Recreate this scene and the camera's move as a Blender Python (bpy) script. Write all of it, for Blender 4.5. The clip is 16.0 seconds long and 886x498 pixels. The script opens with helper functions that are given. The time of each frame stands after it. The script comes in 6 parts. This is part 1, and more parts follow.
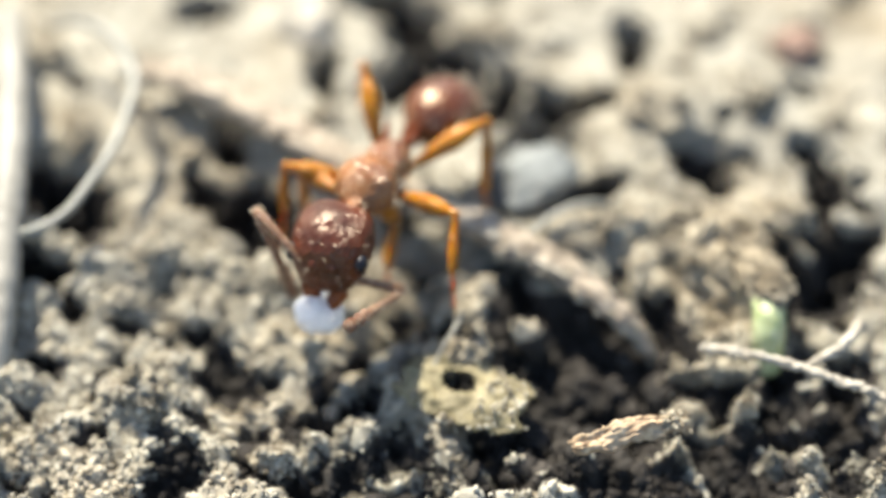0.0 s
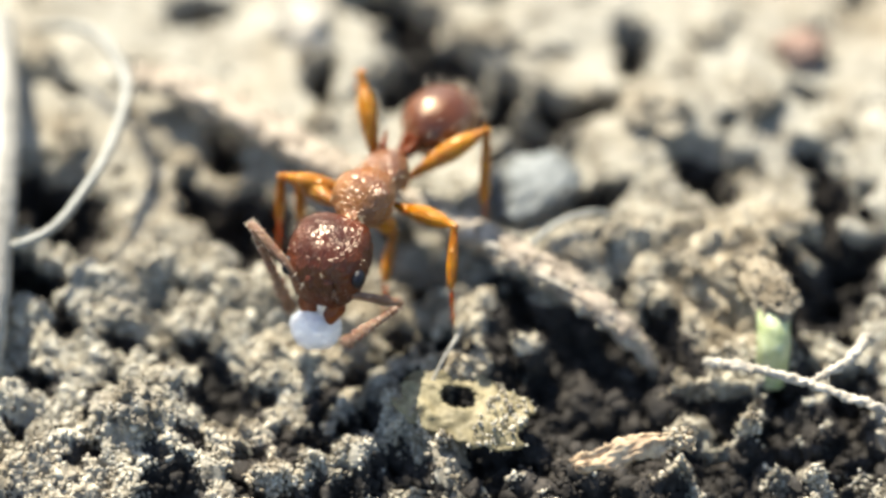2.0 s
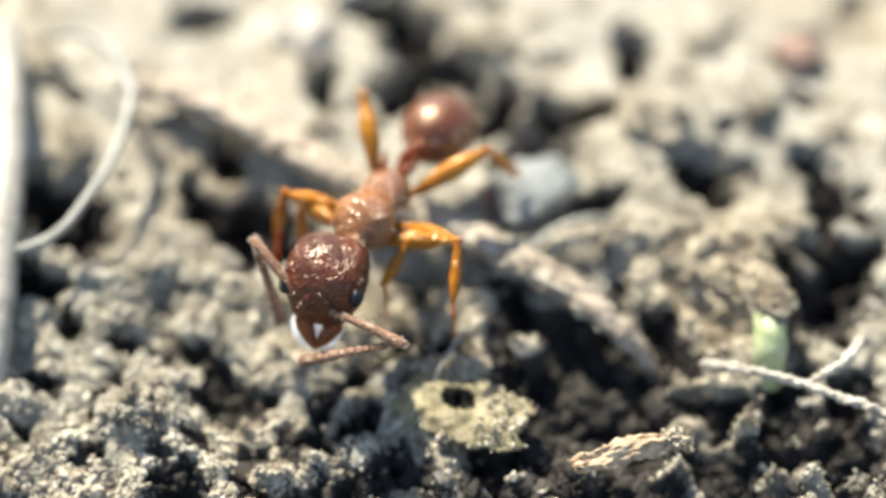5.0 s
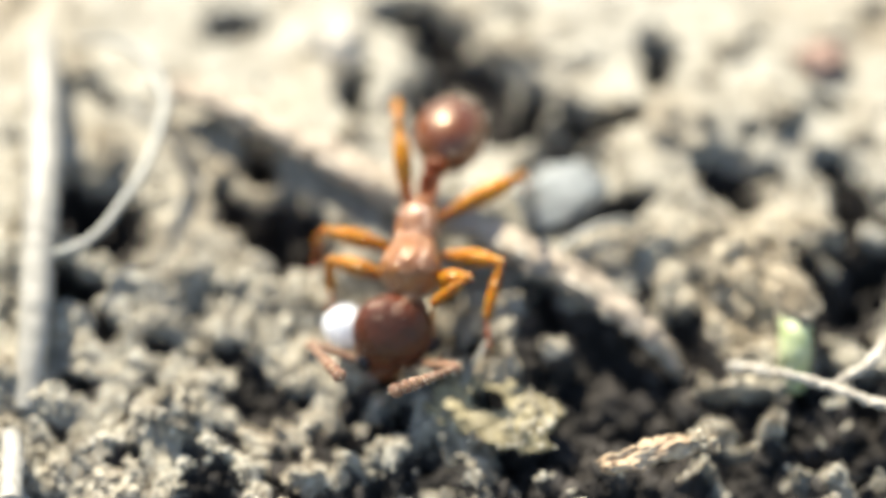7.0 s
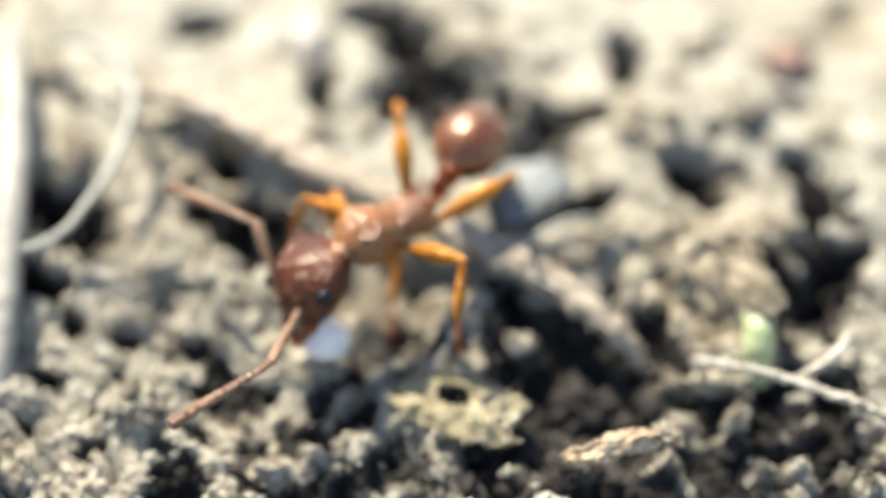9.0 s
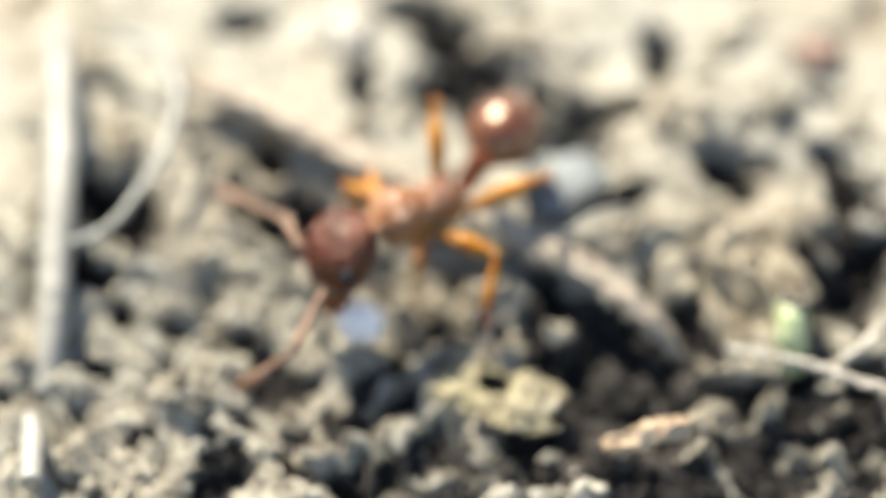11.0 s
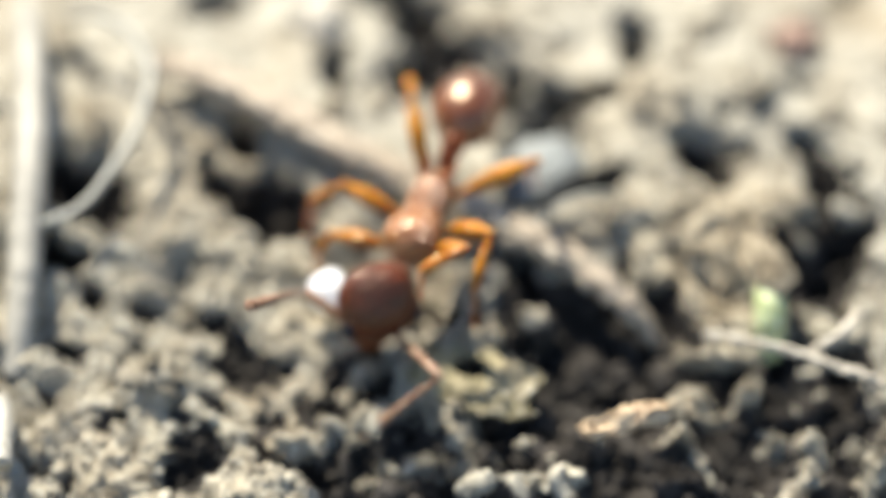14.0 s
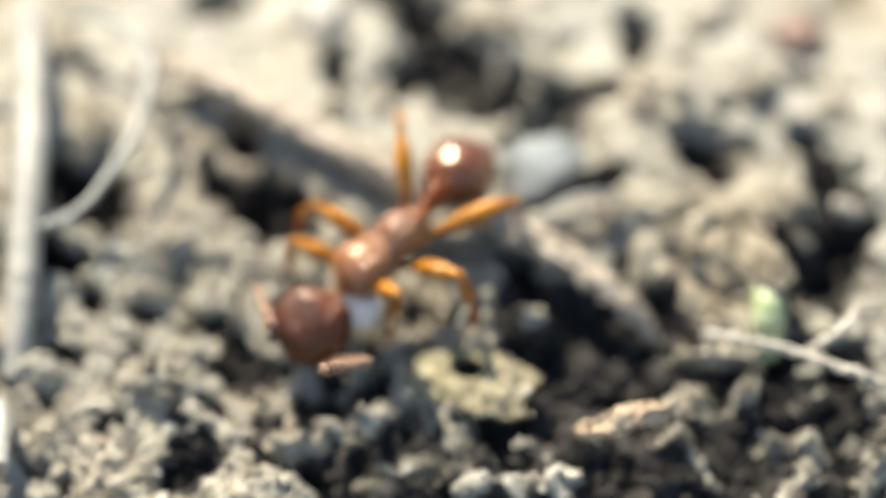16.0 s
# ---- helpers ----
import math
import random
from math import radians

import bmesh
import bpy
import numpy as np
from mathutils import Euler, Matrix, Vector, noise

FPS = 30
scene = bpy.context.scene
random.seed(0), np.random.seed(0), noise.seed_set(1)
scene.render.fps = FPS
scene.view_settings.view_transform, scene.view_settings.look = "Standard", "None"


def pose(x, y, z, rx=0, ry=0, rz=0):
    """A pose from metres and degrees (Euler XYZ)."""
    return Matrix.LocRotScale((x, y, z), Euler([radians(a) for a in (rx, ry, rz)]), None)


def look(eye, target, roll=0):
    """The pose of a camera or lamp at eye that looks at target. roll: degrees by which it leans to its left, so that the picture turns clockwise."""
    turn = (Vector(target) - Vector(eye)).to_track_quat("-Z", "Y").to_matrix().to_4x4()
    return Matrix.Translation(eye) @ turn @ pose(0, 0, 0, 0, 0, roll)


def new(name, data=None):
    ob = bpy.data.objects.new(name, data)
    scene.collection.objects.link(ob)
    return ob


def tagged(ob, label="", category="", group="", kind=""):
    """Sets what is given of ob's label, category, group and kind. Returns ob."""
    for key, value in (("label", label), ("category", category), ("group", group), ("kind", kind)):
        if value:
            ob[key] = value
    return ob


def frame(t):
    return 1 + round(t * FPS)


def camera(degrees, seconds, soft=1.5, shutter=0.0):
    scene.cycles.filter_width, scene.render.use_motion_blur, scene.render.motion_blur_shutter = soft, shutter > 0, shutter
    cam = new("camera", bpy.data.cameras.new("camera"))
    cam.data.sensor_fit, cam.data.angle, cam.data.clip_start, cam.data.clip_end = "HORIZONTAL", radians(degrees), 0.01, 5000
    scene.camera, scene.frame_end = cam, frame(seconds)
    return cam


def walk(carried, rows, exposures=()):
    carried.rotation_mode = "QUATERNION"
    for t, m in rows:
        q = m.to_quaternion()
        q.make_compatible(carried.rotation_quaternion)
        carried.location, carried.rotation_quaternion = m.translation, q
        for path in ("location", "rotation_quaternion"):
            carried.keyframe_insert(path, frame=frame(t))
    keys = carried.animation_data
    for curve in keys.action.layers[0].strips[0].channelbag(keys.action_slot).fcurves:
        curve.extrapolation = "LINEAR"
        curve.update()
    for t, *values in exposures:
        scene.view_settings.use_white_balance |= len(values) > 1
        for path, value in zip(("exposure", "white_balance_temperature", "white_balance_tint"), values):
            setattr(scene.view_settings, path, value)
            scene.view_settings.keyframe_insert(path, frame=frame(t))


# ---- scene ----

# A small reddish ant on crumbly dry soil in hard sunlight, seen through a close-up lens.
# All plan sizes below are in millimetres; MM turns them into metres.
MM = 0.001

cam = camera(16, 16.0, soft=3.0)
cam.data.dof.use_dof = True
cam.data.dof.focus_distance = 0.0408
cam.data.dof.aperture_fstop = 42
cam.data.dof.aperture_blades = 0
PATH = [
    (0.0, look((0.000446, -0.028647, 0.033066), (0.000560, -0.000131, 0), 0.35)),
    (0.5, look((0.000644, -0.027006, 0.033121), (0.000863, 0.000508, 0), 0.34)),
    (1.0, look((0.000887, -0.026985, 0.032595), (0.000591, 0.000118, 0), -0.44)),
    (1.5, look((0.000658, -0.027220, 0.032928), (0.000628, 0.000158, 0), 0.02)),
    (2.0, look((0.000440, -0.027439, 0.033088), (0.000578, 0.000059, 0), 0.30)),
    (2.5, look((0.001470, -0.027437, 0.032333), (0.001089, -0.000006, 0), -0.78)),
    (3.0, look((-0.000071, -0.027602, 0.033324), (0.000418, 0.000011, 0), 0.83)),
    (3.5, look((0.000867, -0.027619, 0.033085), (0.000755, 0.000188, 0), -0.26)),
    (6.0, look((0.000200, -0.028000, 0.033674), (0.000475, 0.000036, 0), 0.50)),
    (6.5, look((0.000621, -0.027670, 0.033786), (0.000336, 0.000225, 0), -0.51)),
    (7.0, look((0.000324, -0.028198, 0.033971), (0.000157, 0.000194, 0), -0.29)),
    (7.5, look((0.000190, -0.028492, 0.034107), (0.000588, 0.000270, 0), 0.46)),
    (8.0, look((0.000831, -0.028024, 0.033793), (0.000483, 0.000146, 0), -0.65)),
    (8.5, look((0.000394, -0.028687, 0.034180), (0.000344, 0.000272, 0), -0.18)),
    (9.0, look((0.000610, -0.028739, 0.033817), (0.000631, 0.000140, 0), -0.02)),
    (11.5, look((0.000119, -0.029317, 0.034857), (-0.000083, -0.000032, 0), -0.43)),
    (12.0, look((0.000046, -0.029220, 0.034510), (0.000059, -0.000020, 0), 0.16)),
    (12.5, look((0.000488, -0.029100, 0.034513), (0.000247, -0.000170, 0), -0.40)),
    (13.0, look((-0.000297, -0.029301, 0.034278), (0.000181, -0.000244, 0), 0.96)),
    (13.5, look((0.000164, -0.029232, 0.034416), (-0.000052, -0.000345, 0), -0.11)),
    (14.0, look((-0.000317, -0.029228, 0.034139), (0.000426, -0.000327, 0), 1.32)),
    (14.5, look((0.000078, -0.029139, 0.034279), (0.000642, -0.000181, 0), 0.96)),
    (15.0, look((0.001053, -0.028701, 0.034571), (0.000531, -0.000222, 0), -1.18)),
    (15.5, look((0.000415, -0.029173, 0.034383), (0.000337, -0.000213, 0), 0.00)),
    (16.0, look((0.000808, -0.028908, 0.034427), (0.000439, -0.000330, 0), -0.73)),
]
EXPOSURES = [(0.0, 2.29), (3.5, 2.30), (6.0, 2.38), (7.0, 2.42), (9.0, 2.42), (11.5, 2.38), (12.5, 2.33), (14.0, 2.27), (16.0, 2.30)]
walk(cam, PATH, EXPOSURES)

# ---- light ----
SUN_FROM = Vector((-0.30, 0.58, 0.80)).normalized()
world = bpy.data.worlds.new("world")
scene.world = world
world.use_nodes = True
wn = world.node_tree.nodes
sky = wn.new("ShaderNodeTexSky")
sky.sky_type, sky.sun_disc = "NISHITA", False
sky.sun_elevation = math.asin(SUN_FROM.z)
sky.sun_rotation = math.atan2(SUN_FROM.x, SUN_FROM.y)
world.node_tree.links.new(sky.outputs[0], wn["Background"].inputs[0])
wn["Background"].inputs[1].default_value = 0.062
sun_lamp = bpy.data.lights.new("sun", "SUN")
sun_lamp.energy, sun_lamp.angle, sun_lamp.color = 3.0, radians(0.53), (1.0, 0.94, 0.80)
sun = new("sun", sun_lamp)
sun.matrix_world = look(SUN_FROM * 0.5, (0, 0, 0))

# ---- materials ----
def node_material(name):
    m = bpy.data.materials.new(name)
    m.use_nodes = True
    return m, m.node_tree.nodes, m.node_tree.links, m.node_tree.nodes["Principled BSDF"]


def noise_node(n, l, coord, scale, detail=4.0, rough=0.6):
    t = n.new("ShaderNodeTexNoise")
    t.inputs["Scale"].default_value = scale
    t.inputs["Detail"].default_value = detail
    t.inputs["Roughness"].default_value = rough
    l.new(coord, t.inputs["Vector"])
    return t.outputs["Fac"]


def ramp(n, l, fac, stops):
    r = n.new("ShaderNodeValToRGB")
    while len(r.color_ramp.elements) < len(stops):
        r.color_ramp.elements.new(0.5)
    for e, (p, c) in zip(r.color_ramp.elements, stops):
        e.position, e.color = p, (*c, 1)
    l.new(fac, r.inputs[0])
    return r.outputs[0]


def mixed(n, l, fac, a, b, kind="MIX"):
    m = n.new("ShaderNodeMix")
    m.data_type, m.blend_type = "RGBA", kind
    if isinstance(fac, float):
        m.inputs[0].default_value = fac
    else:
        l.new(fac, m.inputs[0])
    for s, v in ((m.inputs[6], a), (m.inputs[7], b)):
        if isinstance(v, tuple):
            s.default_value = (*v, 1)
        else:
            l.new(v, s)
    return m.outputs[2]


def add_bump(n, l, p, heights):
    last = None
    for h, strength, dist in heights:
        b = n.new("ShaderNodeBump")
        b.inputs["Strength"].default_value, b.inputs["Distance"].default_value = strength, dist
        l.new(h, b.inputs["Height"])
        if last:
            l.new(last, b.inputs["Normal"])
        last = b.outputs[0]
    l.new(last, p.inputs["Normal"])


def position(n):
    return n.new("ShaderNodeNewGeometry").outputs["Position"]


def object_space(n):
    return n.new("ShaderNodeTexCoord").outputs["Object"]


def soil_material(name, dark, mid, light, island=False, grey=(0.5, 0.52, 0.53), patchy=0.4):
    """Dry mineral soil: pale silt coat over darker humus, with clear and grey grains."""
    m, n, l, p = node_material(name)
    co = position(n)
    broad = noise_node(n, l, co, 650, 4)
    fine = noise_node(n, l, co, 5200, 5, 0.7)
    speck = noise_node(n, l, co, 16000, 3, 0.7)
    c = ramp(n, l, broad, [(0.3, dark), (0.46, mid), (0.62, light)])
    c2 = ramp(n, l, fine, [(0.32, tuple(v * 0.5 for v in dark)), (0.5, mid), (0.66, tuple(min(v * 1.15, 0.85) for v in light))])
    c = mixed(n, l, 0.5, c, c2)
    stain = noise_node(n, l, co, 330, 3)
    c = mixed(n, l, ramp(n, l, stain, [(0.48, (0, 0, 0)), (0.68, (0.55, 0.55, 0.55))]), c, (mid[0] * 0.92, mid[1] * 0.78, mid[2] * 0.6))
    c = mixed(n, l, ramp(n, l, speck, [(0.6, (0, 0, 0)), (0.74, (1, 1, 1))]), c, grey)
    patch = noise_node(n, l, co, 2000, 3)
    c = mixed(n, l, 1.0, c, ramp(n, l, patch, [(0.37, (patchy, patchy * 0.95, patchy * 0.88)), (0.52, (1, 1, 1))]), "MULTIPLY")
    if island:
        g = n.new("ShaderNodeNewGeometry").outputs["Random Per Island"]
        tone = ramp(n, l, g, [(0.0, (0.42, 0.38, 0.33)), (0.35, (0.8, 0.77, 0.72)), (0.7, (0.9, 0.88, 0.83)), (1.0, (0.98, 0.98, 0.97))])
        c = mixed(n, l, 1.0, c, tone, "MULTIPLY")
    l.new(c, p.inputs["Base Color"])
    p.inputs["Roughness"].default_value = 0.85
    p.inputs["Specular IOR Level"].default_value = 0.3
    add_bump(n, l, p, [(fine, 0.7, 0.00006), (speck, 0.5, 0.00002)])
    return m


def fibre_material(name, a, b, rough=0.55, stripe=9000, sub=0.0):
    """Dry plant fibre, streaked along its length."""
    m, n, l, p = node_material(name)
    co = object_space(n)
    s = noise_node(n, l, co, stripe, 3)
    w = noise_node(n, l, co, 1300, 4)
    c = mixed(n, l, ramp(n, l, s, [(0.35, (0, 0, 0)), (0.65, (1, 1, 1))]), a, b)
    c = mixed(n, l, ramp(n, l, w, [(0.45, (0, 0, 0)), (0.75, (0.8, 0.8, 0.8))]), c, tuple(v * 0.55 for v in a))
    l.new(c, p.inputs["Base Color"])
    p.inputs["Roughness"].default_value = rough
    if sub:
        p.inputs["Subsurface Weight"].default_value = sub
        p.inputs["Subsurface Radius"].default_value = (0.0003, 0.00025, 0.00015)
        p.inputs["Subsurface Scale"].default_value = 1.0
    add_bump(n, l, p, [(s, 0.4, 0.00002), (w, 0.4, 0.00005)])
    return m


def cuticle_material(name, dark, light, rough, cells, depth, ridge_glint=0.0, coat=0.0, thin=0.0, sheen=0.08, gloss=0.6, tint=(1.0, 0.92, 0.82)):
    """Insect cuticle: reddish and glossy, wrinkled into a net of fine ridges."""
    m, n, l, p = node_material(name)
    co = object_space(n)
    big = noise_node(n, l, co, 1600, 3)
    v = n.new("ShaderNodeTexVoronoi")
    v.feature = "DISTANCE_TO_EDGE"
    v.inputs["Scale"].default_value = cells
    warp = n.new("ShaderNodeMapping")
    warp.inputs["Scale"].default_value = (0.32, 1.0, 1.0)
    l.new(co, warp.inputs["Vector"])
    l.new(warp.outputs[0], v.inputs["Vector"])
    fine = noise_node(n, l, co, cells * 2.2, 4)
    c = mixed(n, l, ramp(n, l, big, [(0.35, (0, 0, 0)), (0.65, (1, 1, 1))]), dark, light)
    # pale colour along the ridges stands in for sun glints there
    if ridge_glint:
        ridge = ramp(n, l, v.outputs["Distance"], [(0.03, (ridge_glint, ridge_glint, ridge_glint)), (0.2, (0, 0, 0))])
        c = mixed(n, l, ridge, c, tuple(min(1, x * 0.8 + 0.27) for x in light))
    l.new(c, p.inputs["Base Color"])
    p.inputs["Roughness"].default_value = rough
    p.inputs["Specular IOR Level"].default_value = gloss
    p.inputs["Specular Tint"].default_value = (*tint, 1)
    p.inputs["Coat Weight"].default_value = coat
    p.inputs["Coat Roughness"].default_value = 0.3
    p.inputs["Coat IOR"].default_value = 1.65
    p.inputs["Sheen Weight"].default_value = sheen
    p.inputs["Sheen Roughness"].default_value = 0.25
    p.inputs["Sheen Tint"].default_value = (1.0, 0.9, 0.8, 1)
    if thin:
        p.inputs["Subsurface Weight"].default_value = thin
        p.inputs["Subsurface Radius"].default_value = (0.00022, 0.00008, 0.00002)
        p.inputs["Subsurface Scale"].default_value = 1.0
    ridges = n.new("ShaderNodeMapRange")
    ridges.inputs["From Max"].default_value = 0.16
    ridges.inputs["To Min"].default_value, ridges.inputs["To Max"].default_value = 1.0, 0.0
    l.new(v.outputs["Distance"], ridges.inputs["Value"])
    add_bump(n, l, p, [(ridges.outputs[0], depth, 0.00006), (fine, 0.4 * depth, 0.00003)])
    return m


SOIL = soil_material("dry_soil", (0.15, 0.136, 0.105), (0.245, 0.226, 0.178), (0.28, 0.262, 0.214), grey=(0.28, 0.282, 0.27), patchy=0.65)
# humus; its near-black tone also stands in for shade in the hollows
HUMUS_SHADE = soil_material("humus_shade", (0.010, 0.0088, 0.007), (0.021, 0.018, 0.0145), (0.05, 0.042, 0.034), grey=(0.07, 0.07, 0.07))
CRUMB = soil_material("soil_crumb", (0.18, 0.162, 0.125), (0.49, 0.456, 0.368), (0.6, 0.563, 0.474), island=True, grey=(0.5, 0.51, 0.49))
CLOD = soil_material("soil_clod", (0.14, 0.127, 0.099), (0.28, 0.26, 0.21), (0.335, 0.314, 0.262), island=True, grey=(0.33, 0.335, 0.325), patchy=0.55)
PEBBLE_GREY = soil_material("grey_stone", (0.12, 0.126, 0.12), (0.16, 0.168, 0.16), (0.19, 0.197, 0.186), grey=(0.22, 0.227, 0.22))
PEBBLE_PALE = soil_material("pale_stone", (0.26, 0.25, 0.215), (0.33, 0.315, 0.275), (0.37, 0.355, 0.315), grey=(0.36, 0.36, 0.34))
PEBBLE_RED = soil_material("red_stone", (0.19, 0.11, 0.08), (0.27, 0.175, 0.13), (0.32, 0.24, 0.19), grey=(0.35, 0.28, 0.24))
STRAW = fibre_material("dry_straw", (0.2, 0.184, 0.148), (0.275, 0.256, 0.212))
STRAND = fibre_material("pale_strand", (0.19, 0.184, 0.152), (0.27, 0.262, 0.222), 0.5)
TWIG = fibre_material("old_root", (0.2, 0.155, 0.108), (0.37, 0.31, 0.235), 0.75, 5000)
ROOTLET = fibre_material("rootlet", (0.28, 0.24, 0.18), (0.42, 0.385, 0.315), 0.7, 6000)
LEAF_BROWN = fibre_material("dead_leaf", (0.24, 0.155, 0.085), (0.5, 0.39, 0.25), 0.7, 7000)
LEAF_YELLOW = fibre_material("yellow_leaf", (0.13, 0.105, 0.048), (0.245, 0.205, 0.108), 0.7, 7000)
GREEN = fibre_material("green_stem", (0.3, 0.345, 0.15), (0.45, 0.48, 0.28), 0.45, 6000, sub=0.25)
HEAD_MAT = cuticle_material("head_cuticle", (0.032, 0.0046, 0.0003), (0.08, 0.0135, 0.0008), 0.28, 20000, 0.42, gloss=0.55, sheen=0.0, tint=(1.0, 0.84, 0.68))
THORAX_MAT = cuticle_material("thorax_cuticle", (0.085, 0.02, 0.0005), (0.22, 0.072, 0.0015), 0.28, 19000, 0.42, ridge_glint=0.1, gloss=0.9, sheen=0.0, thin=0.15, tint=(1.0, 0.85, 0.7))
WAIST_MAT = cuticle_material("waist_cuticle", (0.09, 0.014, 0.0008), (0.18, 0.036, 0.0015), 0.3, 14000, 0.4, gloss=0.5, sheen=0.0, tint=(1.0, 0.8, 0.6))
GASTER_MAT = cuticle_material("gaster_cuticle", (0.045, 0.0075, 0.0003), (0.1, 0.022, 0.0006), 0.32, 8000, 0.1, gloss=1.0, sheen=0.0, tint=(1.0, 0.8, 0.6))
LEG_MAT = cuticle_material("leg_cuticle", (0.17, 0.052, 0.0008), (0.35, 0.138, 0.002), 0.28, 14000, 0.4, thin=0.5, gloss=0.5, sheen=0.0, tint=(1.0, 0.85, 0.65))
FEELER_MAT = cuticle_material("feeler_cuticle", (0.1, 0.046, 0.023), (0.19, 0.105, 0.06), 0.38, 22000, 0.4, thin=0.15, gloss=0.5, sheen=0.1)
HAIR_MAT = fibre_material("pale_hair", (0.55, 0.46, 0.32), (0.7, 0.62, 0.5), 0.35)

EYE_MAT, _n, _l, _p = node_material("black_eye")
_p.inputs["Base Color"].default_value = (0.006, 0.006, 0.009, 1)
_p.inputs["Roughness"].default_value = 0.4
_p.inputs["Specular IOR Level"].default_value = 0.25
_v = _n.new("ShaderNodeTexVoronoi")
_v.inputs["Scale"].default_value = 45000
_l.new(object_space(_n), _v.inputs["Vector"])
add_bump(_n, _l, _p, [(_v.outputs["Distance"], 0.4, 0.000006)])

# clear sap-like water; the white scatter stands in for sunlight refracted through it
WATER, _n, _l, _p = node_material("sun_whitened_water")
_p.inputs["Base Color"].default_value = (1.0, 0.985, 0.96, 1)
_p.inputs["Roughness"].default_value = 0.02
_p.inputs["IOR"].default_value = 1.34
_p.inputs["Transmission Weight"].default_value = 0.45
_p.inputs["Subsurface Weight"].default_value = 1.0
_p.inputs["Subsurface Radius"].default_value = (0.0006, 0.0006, 0.0006)
_p.inputs["Subsurface Scale"].default_value = 1.0
add_bump(_n, _l, _p, [(noise_node(_n, _l, object_space(_n), 2500, 2), 0.15, 0.00003)])


# ---- mesh helpers ----
def mesh_object(name, verts, faces, material, parent=None, label="", smooth=True):
    """One mesh object from arrays in millimetres, under parent if given."""
    me = bpy.data.meshes.new(name)
    v = np.asarray(verts, dtype=np.float64) * MM
    me.from_pydata(v.tolist(), [], faces if isinstance(faces, list) else faces.tolist())
    me.materials.append(material)
    if smooth:
        me.polygons.foreach_set("use_smooth", [True] * len(me.polygons))
    me.update()
    ob = new(name, me)
    if parent:
        ob.parent = parent
    if label:
        tagged(ob, label)
    return ob


def joined(pieces):
    """Joins (verts, faces) pairs."""
    vs, fs, k = [], [], 0
    for v, f in pieces:
        vs.append(np.asarray(v))
        fs += [[i + k for i in q] for q in f]
        k += len(v)
    return np.concatenate(vs), fs


def smooth_rows(rows, n):
    """Resamples control rows to n rows along a smooth curve."""
    rows = np.asarray(rows, float)
    k = len(rows)
    u = np.linspace(0, k - 1, n)
    out = np.empty((n, rows.shape[1]))
    for i, s in enumerate(u):
        a = min(int(s), k - 2)
        f = s - a
        p0, p1, p2, p3 = rows[max(a - 1, 0)], rows[a], rows[a + 1], rows[min(a + 2, k - 1)]
        out[i] = 0.5 * (2 * p1 + (p2 - p0) * f + (2 * p0 - 5 * p1 + 4 * p2 - p3) * f * f + (3 * p1 - p0 - 3 * p2 + p3) * f ** 3)
    return out


def loft(rows, n=28, seg=28, power=2.0, rough=0.0, scale=6.0, flat=1.0):
    """A closed body along x: control rows (x, half width, half height, z, y). flat squeezes the underside."""
    rows = [tuple(r) + (0.0,) * (5 - len(r)) for r in rows]
    r = smooth_rows(rows, n)
    v = []
    for x, w, h, z, y in r:
        w, h = max(w, 1e-4), max(h, 1e-4)
        for j in range(seg):
            a = 2 * math.pi * j / seg
            c, s = math.cos(a), math.sin(a)
            yy = math.copysign(abs(c) ** (2 / power), c) * w
            zz = math.copysign(abs(s) ** (2 / power), s) * h
            if zz < 0:
                zz *= flat
            q = Vector((x, y + yy, z + zz))
            if rough:
                d = noise.noise(q * scale) * rough + noise.noise(q * scale * 2.7) * rough * 0.5
                k = 1 + d / max(w, h, 0.05)
                q = Vector((x + d * 0.3, y + yy * k, z + zz * k))
            v.append(q[:])
    f = []
    for i in range(n - 1):
        for j in range(seg):
            k = (j + 1) % seg
            f.append([i * seg + j, i * seg + k, (i + 1) * seg + k, (i + 1) * seg + j])
    f.append(list(range(seg))[::-1])
    f.append([(n - 1) * seg + j for j in range(seg)])
    return np.array(v), [q[::-1] for q in f]


def tube(points, radii, n=40, seg=12, rough=0.0, scale=5.0, flat=1.0):
    """A round stalk through control points, tapering through radii."""
    rows = [(*p, r) for p, r in zip(points, radii)]
    r = smooth_rows(rows, n)
    v = []
    up = Vector((0.13, 0.21, 1)).normalized()
    for i in range(n):
        p = Vector(r[i][:3])
        d = (Vector(r[min(i + 1, n - 1)][:3]) - Vector(r[max(i - 1, 0)][:3])).normalized()
        side = d.cross(up).normalized()
        top = side.cross(d)
        for j in range(seg):
            a = 2 * math.pi * j / seg
            w = side * math.cos(a) + top * math.sin(a) * flat
            q = p + w * r[i][3]
            if rough:
                q += w * (noise.noise(q * scale) + 0.5 * noise.noise(q * scale * 3.1)) * rough
            v.append(q[:])
    f = []
    for i in range(n - 1):
        for j in range(seg):
            k = (j + 1) % seg
            f.append([i * seg + j, i * seg + k, (i + 1) * seg + k, (i + 1) * seg + j])
    f.append(list(range(seg))[::-1])
    f.append([(n - 1) * seg + j for j in range(seg)])
    return np.array(v), f


def ico(level):
    bm = bmesh.new()
    bmesh.ops.create_icosphere(bm, subdivisions=level, radius=1.0)
    v = np.array([q.co[:] for q in bm.verts])
    f = [[q.index for q in p.verts] for p in bm.faces]
    bm.free()
    return v, f


